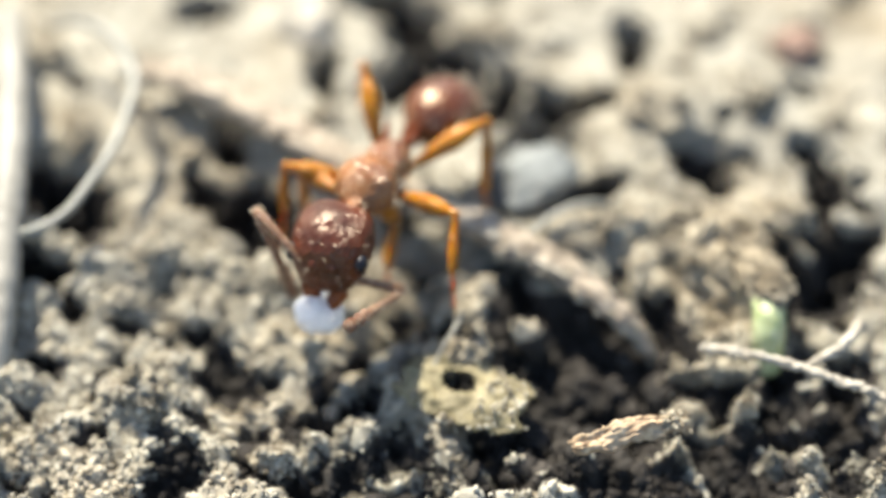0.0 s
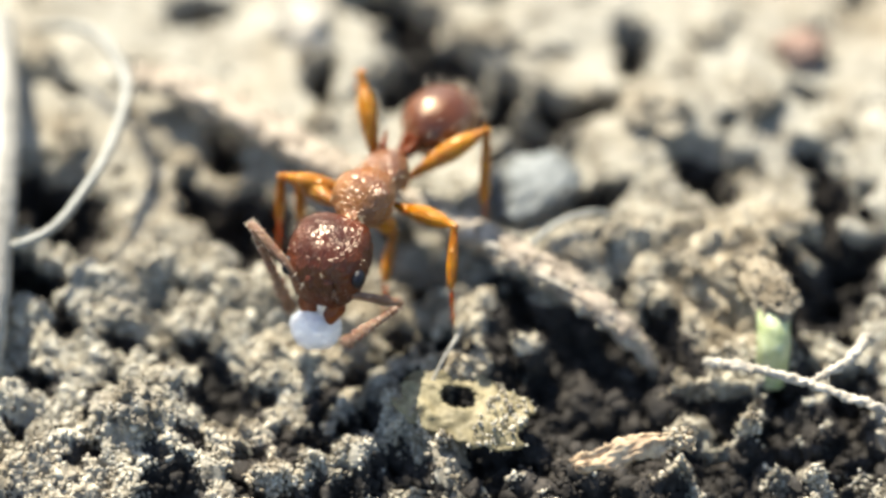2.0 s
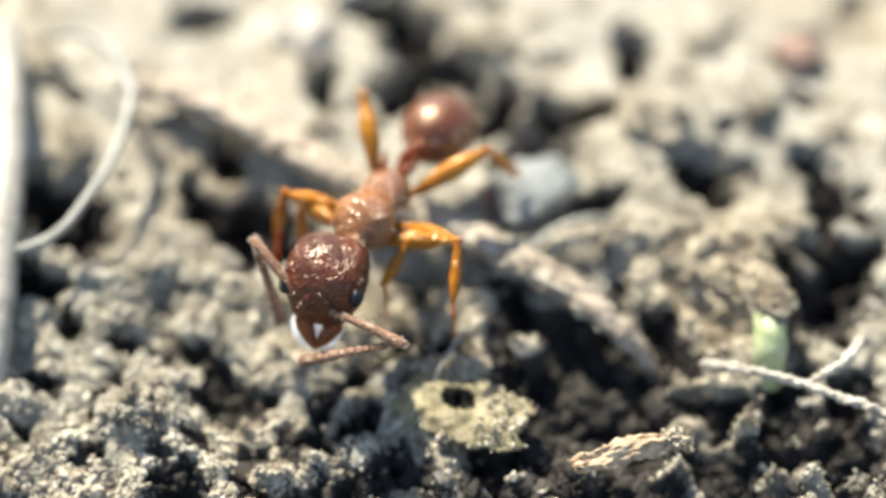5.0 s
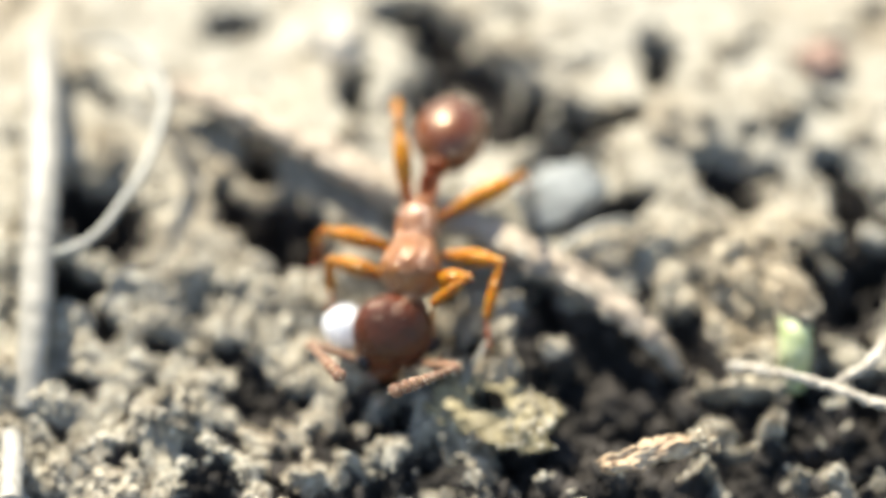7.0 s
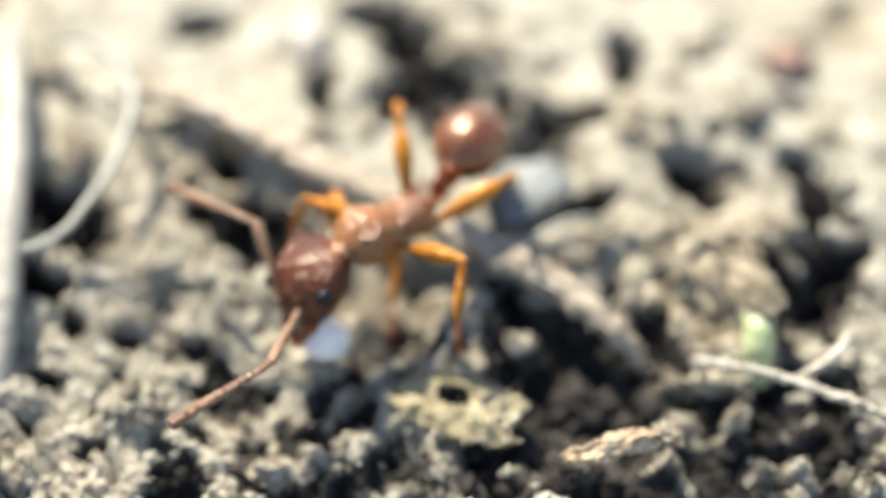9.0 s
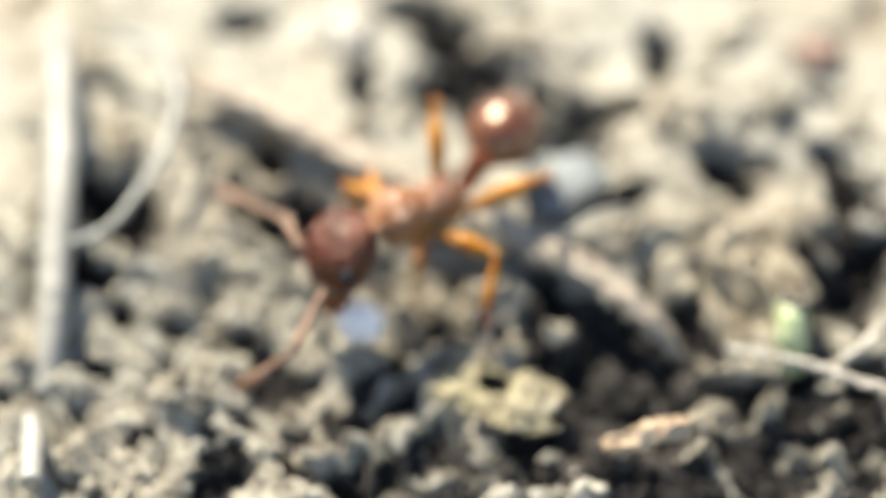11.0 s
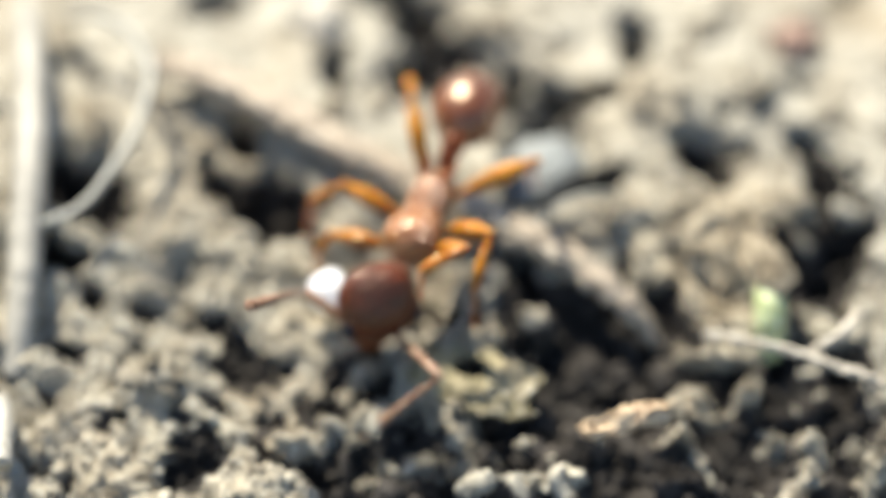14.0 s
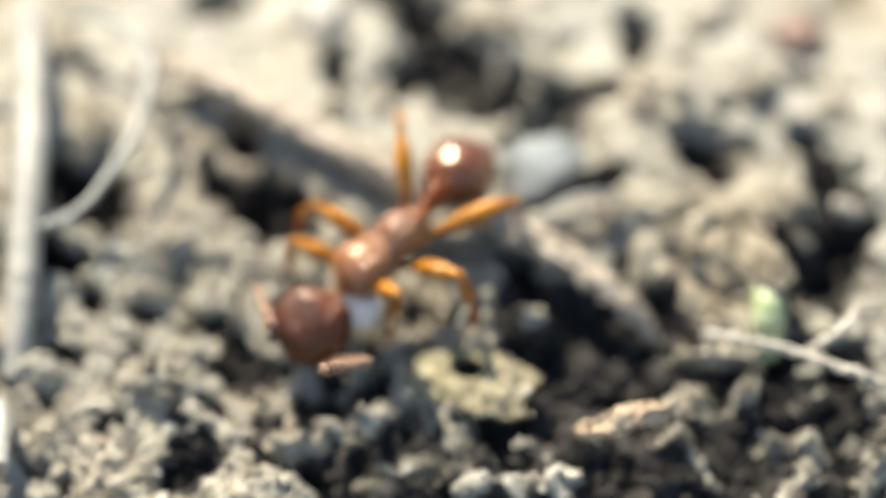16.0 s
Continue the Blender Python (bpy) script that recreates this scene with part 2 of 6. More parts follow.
def lump(level, rough, seed, squash=(1, 1, 1), ridged=0.0):
    """A rough lump of unit size."""
    v, f = ico(level)
    out = []
    off = Vector((seed * 7.3, seed * 3.1, seed * 1.7))
    for q in v:
        p = Vector(q)
        d = noise.noise(p * 1.3 + off) * rough + noise.noise(p * 2.9 + off) * rough * 0.6
        if level > 2:
            d += noise.noise(p * 6.5 + off) * rough * 0.4 + noise.noise(p * 13 + off) * rough * 0.25
        if ridged:
            d -= abs(noise.noise(p * 4.2 + off)) * ridged
        out.append((p * (1 + d))[:])
    return np.array(out) * np.array(squash), f


# ---- ground relief ----
TABLE = np.random.RandomState(5).rand(5, 128, 128)


def value_noise(x, y, k=0):
    xi, yi = np.floor(x).astype(int), np.floor(y).astype(int)
    fx, fy = x - xi, y - yi
    fx, fy = fx * fx * (3 - 2 * fx), fy * fy * (3 - 2 * fy)
    t = TABLE[k]
    a, b = t[xi % 128, yi % 128], t[(xi + 1) % 128, yi % 128]
    c, d = t[xi % 128, (yi + 1) % 128], t[(xi + 1) % 128, (yi + 1) % 128]
    return (a * (1 - fx) + b * fx) * (1 - fy) + (c * (1 - fx) + d * fx) * fy - 0.5


def domes(x, y, size, k):
    """Rounded crumbs packed side by side, with sharp gaps between."""
    gx, gy = x / size, y / size
    xi, yi = np.floor(gx).astype(int), np.floor(gy).astype(int)
    best = np.zeros_like(gx)
    for dx in (-1, 0, 1):
        for dy in (-1, 0, 1):
            i, j = (xi + dx) % 128, (yi + dy) % 128
            px, py = xi + dx + TABLE[k][i, j], yi + dy + TABLE[(k + 1) % 5][i, j]
            r = 0.42 + 0.42 * TABLE[(k + 2) % 5][i, j]
            d2 = ((gx - px) ** 2 + (gy - py) ** 2) / (r * r)
            best = np.maximum(best, np.sqrt(np.clip(1 - d2, 0, 1)) * r)
    return best


def base_height(y):
    u = np.clip((y + 2.5) / 4.0, 0, 1)
    return 0.35 * u * u * (3 - 2 * u)


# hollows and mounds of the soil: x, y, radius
# the hollows also place the dark colour that stands for their shade
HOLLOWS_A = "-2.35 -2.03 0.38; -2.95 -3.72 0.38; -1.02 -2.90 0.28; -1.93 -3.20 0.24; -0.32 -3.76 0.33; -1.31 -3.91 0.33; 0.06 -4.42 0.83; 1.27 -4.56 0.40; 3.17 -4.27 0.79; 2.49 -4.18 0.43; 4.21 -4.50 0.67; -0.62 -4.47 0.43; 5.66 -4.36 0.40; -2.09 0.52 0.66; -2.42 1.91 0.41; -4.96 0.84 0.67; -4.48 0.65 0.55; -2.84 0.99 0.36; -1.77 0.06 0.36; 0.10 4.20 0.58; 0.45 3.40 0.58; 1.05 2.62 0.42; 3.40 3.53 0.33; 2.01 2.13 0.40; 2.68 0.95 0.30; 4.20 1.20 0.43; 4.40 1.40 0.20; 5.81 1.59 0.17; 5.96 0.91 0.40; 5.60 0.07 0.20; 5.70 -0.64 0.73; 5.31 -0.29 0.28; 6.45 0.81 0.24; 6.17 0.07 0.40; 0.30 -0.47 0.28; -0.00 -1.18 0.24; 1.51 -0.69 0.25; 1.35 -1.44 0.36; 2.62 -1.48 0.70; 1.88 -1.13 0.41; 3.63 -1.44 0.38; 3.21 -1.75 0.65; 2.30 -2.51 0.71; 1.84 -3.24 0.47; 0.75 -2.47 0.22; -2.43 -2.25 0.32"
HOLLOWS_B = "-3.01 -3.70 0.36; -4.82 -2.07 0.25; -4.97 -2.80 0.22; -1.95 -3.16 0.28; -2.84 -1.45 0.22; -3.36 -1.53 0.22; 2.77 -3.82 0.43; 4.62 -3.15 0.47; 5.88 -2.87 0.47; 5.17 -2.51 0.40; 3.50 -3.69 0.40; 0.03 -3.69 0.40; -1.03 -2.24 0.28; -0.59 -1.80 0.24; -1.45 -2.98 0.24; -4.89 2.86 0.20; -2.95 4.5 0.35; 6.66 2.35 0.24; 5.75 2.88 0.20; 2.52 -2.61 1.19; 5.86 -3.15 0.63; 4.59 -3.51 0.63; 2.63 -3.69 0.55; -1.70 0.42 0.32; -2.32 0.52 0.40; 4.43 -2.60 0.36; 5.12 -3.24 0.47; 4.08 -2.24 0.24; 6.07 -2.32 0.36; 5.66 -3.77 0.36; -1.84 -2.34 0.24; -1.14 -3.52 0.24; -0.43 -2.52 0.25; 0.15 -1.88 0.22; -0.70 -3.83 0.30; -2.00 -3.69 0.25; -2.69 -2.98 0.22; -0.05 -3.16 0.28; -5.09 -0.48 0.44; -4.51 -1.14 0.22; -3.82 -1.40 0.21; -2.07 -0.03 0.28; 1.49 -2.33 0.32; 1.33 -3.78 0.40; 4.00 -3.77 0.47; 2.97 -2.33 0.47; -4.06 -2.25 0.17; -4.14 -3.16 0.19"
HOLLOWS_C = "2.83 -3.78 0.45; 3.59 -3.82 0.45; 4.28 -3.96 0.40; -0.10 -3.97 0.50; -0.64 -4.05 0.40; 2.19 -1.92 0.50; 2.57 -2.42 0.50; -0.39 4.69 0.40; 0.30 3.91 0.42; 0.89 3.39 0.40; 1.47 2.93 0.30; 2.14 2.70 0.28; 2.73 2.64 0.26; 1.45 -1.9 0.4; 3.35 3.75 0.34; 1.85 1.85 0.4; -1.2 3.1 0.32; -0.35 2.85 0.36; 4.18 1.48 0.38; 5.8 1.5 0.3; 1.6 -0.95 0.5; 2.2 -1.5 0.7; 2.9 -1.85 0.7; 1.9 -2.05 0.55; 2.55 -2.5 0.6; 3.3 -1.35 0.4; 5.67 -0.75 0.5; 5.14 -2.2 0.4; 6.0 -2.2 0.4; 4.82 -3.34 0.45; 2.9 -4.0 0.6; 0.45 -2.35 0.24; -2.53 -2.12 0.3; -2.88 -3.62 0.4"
MOUNDS = "-3.52 -2.61 0.87; -4.65 1.91 0.63; -3.43 -0.30 0.47; -3.91 -1.10 0.63; 3.58 2.13 0.95; 4.94 2.56 0.79; 6.09 2.13 0.55; 5.50 0.34 0.40; -0.57 -3.07 0.47; -1.33 3.52 0.55; 1.75 1.00 0.55; 2.66 2.87 0.36; -0.37 3.30 0.32; 1.32 3.86 0.63; 4.38 3.86 0.71; -5.16 3.30 0.63; -3.19 2.33 0.47; -1.13 2.12 0.47; 3.79 -0.20 0.55; 4.70 -0.38 0.47; 2.89 0.06 0.40; -0.29 -2.15 0.40; -4.33 -3.52 0.47; 3.92 -2.51 0.47; -2.12 -0.74 0.47; 2.27 -0.38 0.32; 1.19 -2.70 0.43; 5.41 -3.33 0.40; -1.71 -1.80 0.32; 6.31 -1.08 0.40"


def spots(text):
    return [tuple(float(a) for a in q.split()) for q in text.split(";")]


def ramped(v, a, b):
    u = np.clip((v - a) / (b - a), 0, 1)
    return u * u * (3 - 2 * u)


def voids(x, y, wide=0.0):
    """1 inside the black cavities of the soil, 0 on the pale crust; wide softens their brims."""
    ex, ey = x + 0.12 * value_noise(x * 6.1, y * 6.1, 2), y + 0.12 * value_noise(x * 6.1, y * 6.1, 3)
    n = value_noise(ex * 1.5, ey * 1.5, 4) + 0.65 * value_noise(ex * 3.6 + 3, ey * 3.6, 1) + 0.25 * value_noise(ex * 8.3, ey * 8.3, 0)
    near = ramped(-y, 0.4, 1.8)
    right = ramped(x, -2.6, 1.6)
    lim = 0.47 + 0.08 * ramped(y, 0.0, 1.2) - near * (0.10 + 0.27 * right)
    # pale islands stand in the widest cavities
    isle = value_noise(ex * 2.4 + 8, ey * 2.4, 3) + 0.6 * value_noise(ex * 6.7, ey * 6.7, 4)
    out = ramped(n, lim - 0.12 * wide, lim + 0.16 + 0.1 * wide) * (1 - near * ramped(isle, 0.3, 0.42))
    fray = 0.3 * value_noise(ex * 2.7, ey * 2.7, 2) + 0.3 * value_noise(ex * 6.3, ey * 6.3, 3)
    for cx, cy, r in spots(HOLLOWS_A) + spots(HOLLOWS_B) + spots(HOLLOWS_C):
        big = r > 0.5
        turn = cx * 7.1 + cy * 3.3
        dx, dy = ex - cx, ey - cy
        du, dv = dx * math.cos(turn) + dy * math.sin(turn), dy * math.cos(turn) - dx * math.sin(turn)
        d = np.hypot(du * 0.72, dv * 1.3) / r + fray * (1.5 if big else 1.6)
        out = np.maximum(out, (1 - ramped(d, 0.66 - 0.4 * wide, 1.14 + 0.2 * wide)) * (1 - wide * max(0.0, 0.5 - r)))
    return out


def relief(x, y):
    """The coarse lie of the soil, in millimetres."""
    x, y = np.asarray(x, float), np.asarray(y, float)
    h = base_height(y)
    wx, wy = x + 0.5 * value_noise(x * 1.9, y * 1.9, 2), y + 0.5 * value_noise(x * 1.9, y * 1.9, 3)
    far = ramped(y, 0.0, 1.5)
    for cx, cy, r in spots(MOUNDS):
        d = np.hypot(wx - cx, wy - cy) / (r * 1.25)
        h = h + r * (0.36 - 0.08 * far) * np.exp(-d * d * 1.6)
    h = h + (0.4 - 0.12 * far) * value_noise(x * 0.8, y * 0.8, 0) + (0.22 - 0.14 * far) * value_noise(x * 1.9 + 9, y * 1.9, 1)
    h = h + (0.12 - 0.1 * far) * domes(wx, wy, 1.3, 0)
    h = h - voids(x, y, 1.0) * (1.0 - 0.4 * ramped(-y, 0.2, 1.2) + 0.3 * value_noise(x * 2, y * 2, 1))
    # the ant's standing place is kept low and open
    d = np.hypot((x + 0.05 - 0.35 * y) / 1.2, (y + 0.2) / 2.0)
    h = h - 0.5 * np.exp(-d * d * 1.4)
    return h - 0.25 - 0.1 * np.clip(-2.2 - y, 0, 4)


def billow(x, y, k):
    """Rounded swellings with sharp creases between."""
    return np.abs(2 * value_noise(x, y, k))


def crumble(x, y, z):
    """Crumbs and creases on the soil's face, along its slope."""
    u, v = x + 0.7 * z + 0.25 * value_noise(x * 3, y * 3, 1), y - 0.9 * z + 0.25 * value_noise(x * 3, y * 3, 2)
    calm = 1 - 0.9 * np.clip((y + 0.4) / 1.9, 0, 1)
    d = 0.10 * billow(u * 1.5, v * 1.5, 0) + 0.30 * value_noise(u * 2.9 + 4, v * 2.9, 1) + 0.20 * value_noise(u * 5.9, v * 5.9 + 7, 2)
    d = d + 0.05 * billow(u * 9.5, v * 9.5, 3) + 0.06 * value_noise(u * 17, v * 17, 4) + 0.03 * value_noise(u * 31, v * 31, 0)
    return calm * d - 0.03


def humus_shade_ground(x, y):
    """Marks cavities below the pale crust where humus is coloured black as shade."""
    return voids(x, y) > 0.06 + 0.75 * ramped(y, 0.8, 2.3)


def spread(n, half, reach):
    """Grid lines: even within half, widening to reach."""
    u = np.linspace(-1, 1, n)
    inner = np.clip(np.abs(u) / 0.86, 0, 1) * half
    outer = np.clip((np.abs(u) - 0.86) / 0.14, 0, 1)
    return np.sign(u) * (inner + (reach - half) * outer ** 3)


def quick_mesh(name, verts, faces, materials, indices=None):
    """A smooth mesh object from arrays in millimetres, all faces with the same number of corners."""
    verts, faces = np.asarray(verts, np.float32) * MM, np.asarray(faces, np.int32)
    me = bpy.data.meshes.new(name)
    k = faces.shape[1]
    me.vertices.add(len(verts))
    me.loops.add(faces.size)
    me.polygons.add(len(faces))
    me.vertices.foreach_set("co", verts.ravel())
    me.loops.foreach_set("vertex_index", faces.ravel())
    me.polygons.foreach_set("loop_start", np.arange(0, faces.size, k, dtype=np.int32))
    me.polygons.foreach_set("loop_total", np.full(len(faces), k, np.int32))
    for m in materials:
        me.materials.append(m)
    if indices is not None:
        me.polygons.foreach_set("material_index", indices.astype(np.int32))
    me.polygons.foreach_set("use_smooth", np.ones(len(faces), bool))
    me.update(calc_edges=True)
    return new(name, me)


def softened(z, times):
    for _ in range(times):
        p = np.pad(z, 1, mode="edge")
        z = (p[:-2, 1:-1] + p[2:, 1:-1] + p[1:-1, :-2] + p[1:-1, 2:] + 2 * z) / 6
    return z


def build_ground():
    nx, ny = 720, 740
    lx, ly = spread(nx, 7.6, 15000) + 0.4, spread(ny, 7.0, 15000) + 1.2
    gx, gy = np.meshgrid(lx, ly, indexing="ij")
    z = relief(gx, gy)
    dx, dy = np.gradient(softened(z, 5), lx, ly)
    n = np.stack([-dx * 0.7, -dy * 0.7, np.ones_like(z)], -1)
    n /= np.linalg.norm(n, axis=-1, keepdims=True)
    v = np.stack([gx, gy, z], -1) + n * crumble(gx, gy, z)[..., None]
    i, j = np.meshgrid(np.arange(nx - 1), np.arange(ny - 1), indexing="ij")
    a = (i * ny + j).ravel()
    f = np.stack([a, a + ny, a + ny + 1, a + 1], 1)
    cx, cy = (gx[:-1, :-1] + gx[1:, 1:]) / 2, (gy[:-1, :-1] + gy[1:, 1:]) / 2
    ob = quick_mesh("ground", v.reshape(-1, 3), f, [SOIL, HUMUS_SHADE], humus_shade_ground(cx, cy).ravel())
    tagged(ob, "dry crumbly grey-brown soil with deep dark hollows", "soil", kind="structure")
    return v.reshape(-1, 3), n.reshape(-1, 3)


SKIN, SKIN_UP = build_ground()


def surface(x, y):
    """Height of the finished soil."""
    z = relief(x, y)
    return z + 0.85 * crumble(x, y, z)


def z_at(x, y):
    return float(surface(np.array([x]), np.array([y]))[0])


def build_crumbs(name, count, smallest, largest, level, seed, label, keep, low, high, material=None):
    """Loose crumbs strewn over the soil as one mass."""
    rng = np.random.RandomState(seed)
    kinds = [lump(level, 0.6, s + seed, (1, 0.8, 0.6), 0.3) for s in range(10)]
    px, py = rng.uniform(-8, 8, count * 3), rng.uniform(-5.0, 8.0, count * 3)
    ok = keep(px, py, rng)
    px, py = px[ok][:count], py[ok][:count]
    size = smallest + (largest - smallest) * rng.rand(len(px)) ** 2.6
    h = surface(px, py)
    vs, fs, k = [], [], 0
    for x, y, s, z in zip(px, py, size, h):
        v, f = kinds[rng.randint(len(kinds))]
        m = np.array(Euler(rng.uniform(-3, 3, 3)).to_matrix())
        flat = 1.0 - 0.5 * min(max((y - 0.5) / 2.5, 0), 1)
        vs.append((v @ m.T) * (s, s, s * flat) + (x, y, z + s * flat * rng.uniform(low, high)))
        fs.append(np.array(f) + k)
        k += len(v)
    ob = mesh_object(name, np.concatenate(vs), np.concatenate(fs), material or CRUMB)
    return tagged(ob, label, "soil", kind="stuff")


def off_hollows(px, py, rng):
    """Pale crumbs lie on the crust and thinly where the ant stands."""
    ant_place = np.hypot((px + 0.3) / 1.1, (py + 0.6) / 1.5) < 1
    return (voids(px, py) < 0.12) & ~(ant_place & (rng.rand(len(px)) < 0.6))


def clumped(px, py, rng):
    clump = value_noise(px * 1.1, py * 1.1, 4) + 0.5 * value_noise(px * 3.0, py * 3.0, 3)
    return off_hollows(px, py, rng) & (clump + rng.rand(len(px)) * 0.6 > 0.15) & ((py < 0.6) | (rng.rand(len(px)) < 0.1))


def in_hollows(px, py, rng):
    return voids(px, py) > 0.8


def near_clumps(px, py, rng):
    """Granular crumbs cover the near crust, a few lie in the cavities."""
    clump = value_noise(px * 1.3 + 3, py * 1.3, 4) + 0.7 * value_noise(px * 3.7, py * 3.7, 3)
    return (py < -0.2) & (clump + rng.rand(len(px)) * 0.6 > 0.1) & (voids(px, py) < 0.15 + 0.85 * (rng.rand(len(px)) < 0.06 + 0.25 * ramped(px, 3.0, 4.6)))


def far_crust(px, py, rng):
    return off_hollows(px, py, rng) & (py > -0.2)


build_crumbs("soil_crumbs", 2200, 0.03, 0.12, 2, 11, "pale loose soil crumbs lying over the ground", clumped, -0.45, 0.2)
build_crumbs("soil_grains", 7000, 0.015, 0.06, 2, 12, "fine pale soil grains sprinkled over the ground", clumped, -0.4, 0.4)
build_crumbs("near_grains", 11000, 0.02, 0.085, 2, 15, "pale granular soil crumbs clumped over humus coloured black for shade", near_clumps, -0.5, 0.3)
# dark crumbs: humus, with the hollows' shade put into their colour
build_crumbs("humus_shade_crumbs", 4200, 0.04, 0.2, 2, 13, "dark humus crumbs filling the hollows, their colour holding the shade", in_hollows, -0.2, 0.3, HUMUS_SHADE)


def turned(count, rng):
    """Random turns, as matrices."""
    q = rng.normal(size=(count, 4))
    w, x, y, z = (q / np.linalg.norm(q, axis=1, keepdims=True)).T
    return np.stack([1 - 2 * (y * y + z * z), 2 * (x * y - w * z), 2 * (x * z + w * y), 2 * (x * y + w * z), 1 - 2 * (x * x + z * z), 2 * (y * z - w * x),
                     2 * (x * z - w * y), 2 * (y * z + w * x), 1 - 2 * (x * x + y * y)], 1).reshape(count, 3, 3)


def grain_mass(places, sizes, rng, level=1):
    """Verts and faces of small rough grains at places."""
    kinds = [lump(level, 0.6, 40 + q, (1, 0.8, 0.65)) for q in range(12)]
    shapes, f = np.array([k[0] for k in kinds]), np.array(kinds[0][1])
    v = shapes[rng.randint(len(kinds), size=len(places))] * sizes[:, None, None]
    v = np.einsum("nij,nkj->nki", turned(len(places), rng), v) + places[:, None, :]
    faces = f[None] + np.arange(len(places))[:, None, None] * shapes.shape[1]
    return v.reshape(-1, 3), faces.reshape(-1, 3)


def strew(name, count, smallest, largest, seed, label, keep, material):
    """Fine grains clinging to the soil's face, on its slopes too, as one mass."""
    rng = np.random.RandomState(seed)
    near = np.nonzero((np.abs(SKIN[:, 0] - 0.3) < 6.3) & (SKIN[:, 1] > -4.9) & (SKIN[:, 1] < 2.0))[0]
    pick = near[rng.randint(len(near), size=count * 4)]
    x, y = SKIN[pick, 0], SKIN[pick, 1]
    pick = pick[keep(x, y, rng) & (rng.rand(len(pick)) > ramped(y, -0.5, 2.0))][:count]
    size = smallest + (largest - smallest) * rng.rand(len(pick)) ** 2
    places = SKIN[pick] + SKIN_UP[pick] * (size * rng.uniform(0.0, 0.7, len(pick)))[:, None] + rng.normal(0, 0.008, (len(pick), 3))
    return tagged(quick_mesh(name, *grain_mass(places, size, rng), [material]), label, "soil", kind="stuff")


def crust_face(px, py, rng):
    clump = value_noise(px * 1.7 + 3, py * 1.7, 2) + 0.7 * value_noise(px * 4.1, py * 4.1, 3)
    return (voids(px, py) < 0.25 + 0.5 * rng.rand(len(px)) ** 4) & (clump + 0.7 * rng.rand(len(px)) > 0.2)


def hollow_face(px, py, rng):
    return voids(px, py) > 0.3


strew("clinging_grains", 42000, 0.010, 0.048, 31, "fine pale grains clinging to crumbly soil", crust_face, CRUMB)
# dark grains carry the same painted shade onto the hollow walls
strew("humus_shade_grains", 16000, 0.012, 0.055, 32, "fine black-brown humus grains in the hollows, coloured for shade", hollow_face, HUMUS_SHADE)


# ---- clods and stones ----
SMALL = [lump(1, 0.5, 90 + q, (1, 0.85, 0.7)) for q in range(8)]


def clod(x, y, r, seed, material=CLOD, name="soil_clod", label="pale dry lump of crumbly soil", cat="soil clod", group="soil clods",
         squash=(1.1, 0.95, 0.6), rough=0.65, lift=0.1, ridged=0.35, grains=0):
    v, f = lump(5, rough, seed, squash, ridged)
    if grains:
        rng = np.random.RandomState(seed)
        bits = [(v, f)]
        for _ in range(grains):
            g, gf = SMALL[rng.randint(len(SMALL))]
            p = v[rng.randint(len(v))]
            bits.append((g * (0.05 + 0.11 * rng.rand() ** 2) + p * rng.uniform(0.94, 1.06), gf))
        v, f = joined(bits)
    a = seed * 2.4
    m = np.array(((math.cos(a), -math.sin(a), 0), (math.sin(a), math.cos(a), 0), (0, 0, 1)))
    ob = mesh_object(name, v @ m.T * r, f, material)
    ob.location = Vector((x, y, z_at(x, y) + r * lift)) * MM
    return tagged(ob, label, cat, group)


for i, (cx, cy, r) in enumerate(spots(MOUNDS)):
    if math.hypot(cx + 0.5, cy + 0.6) > 1.2:
        clod(cx, cy, r * (0.46 if cy > 0 else 0.42), i + 1, grains=20 if cy > 0 else 260, lift=-0.06 if cy > 0 else -0.12, ridged=0.1 if cy > 0 else 0.6, rough=0.45 if cy > 0 else 0.65)


def build_crust():
    """Low lumps of the pale crust, mostly sunk in the soil."""
    rng = np.random.RandomState(10)
    kinds = []
    for q in range(9):
        v, f = lump(4, 0.55, q + 10, (1, 0.8, 0.5), 0.3)
        kinds.append((v, f))
    meshes = []
    px, py = rng.uniform(-6.5, 7.5, 400), rng.uniform(-0.2, 7.0, 400)
    ok = far_crust(px, py, rng)
    for n, (x, y) in enumerate(zip(px[ok][:70], py[ok][:70])):
        r = 0.14 + 0.34 * rng.rand() ** 2
        if n < len(kinds):
            ob = mesh_object("crust_lump", *kinds[n], CLOD)
            meshes.append(ob.data)
        else:
            ob = new("crust_lump", meshes[n % len(meshes)])
        ob.location = Vector((x, y, z_at(x, y) - 0.22 * r)) * MM
        ob.rotation_euler = (rng.uniform(-0.3, 0.3), rng.uniform(-0.3, 0.3), rng.uniform(0, 6.28))
        ob.scale = (r * 1.3, r * 1.1, r * rng.uniform(0.45, 0.7))
        tagged(ob, "low pale lump of dry soil crust sunk in the ground", "soil lump", "soil crust lumps")


build_crust()
clod(1.80, 0.97, 0.62, 50, PEBBLE_GREY, "pebble", "smooth pale grey pebble half sunk in soil", "pebble", "pebbles", (1.1, 0.9, 0.5), 0.16, -0.02, 0)
clod(5.71, 3.68, 0.36, 51, PEBBLE_RED, "pebble", "small dull reddish stone among pale soil", "pebble", "pebbles", (1.1, 0.8, 0.7), 0.25, 0.4, 0)
clod(-1.42, 3.95, 0.42, 52, PEBBLE_PALE, "pebble", "rounded whitish pebble on the soil", "pebble", "pebbles", (1.1, 1, 0.55), 0.4, -0.05, 0.1)


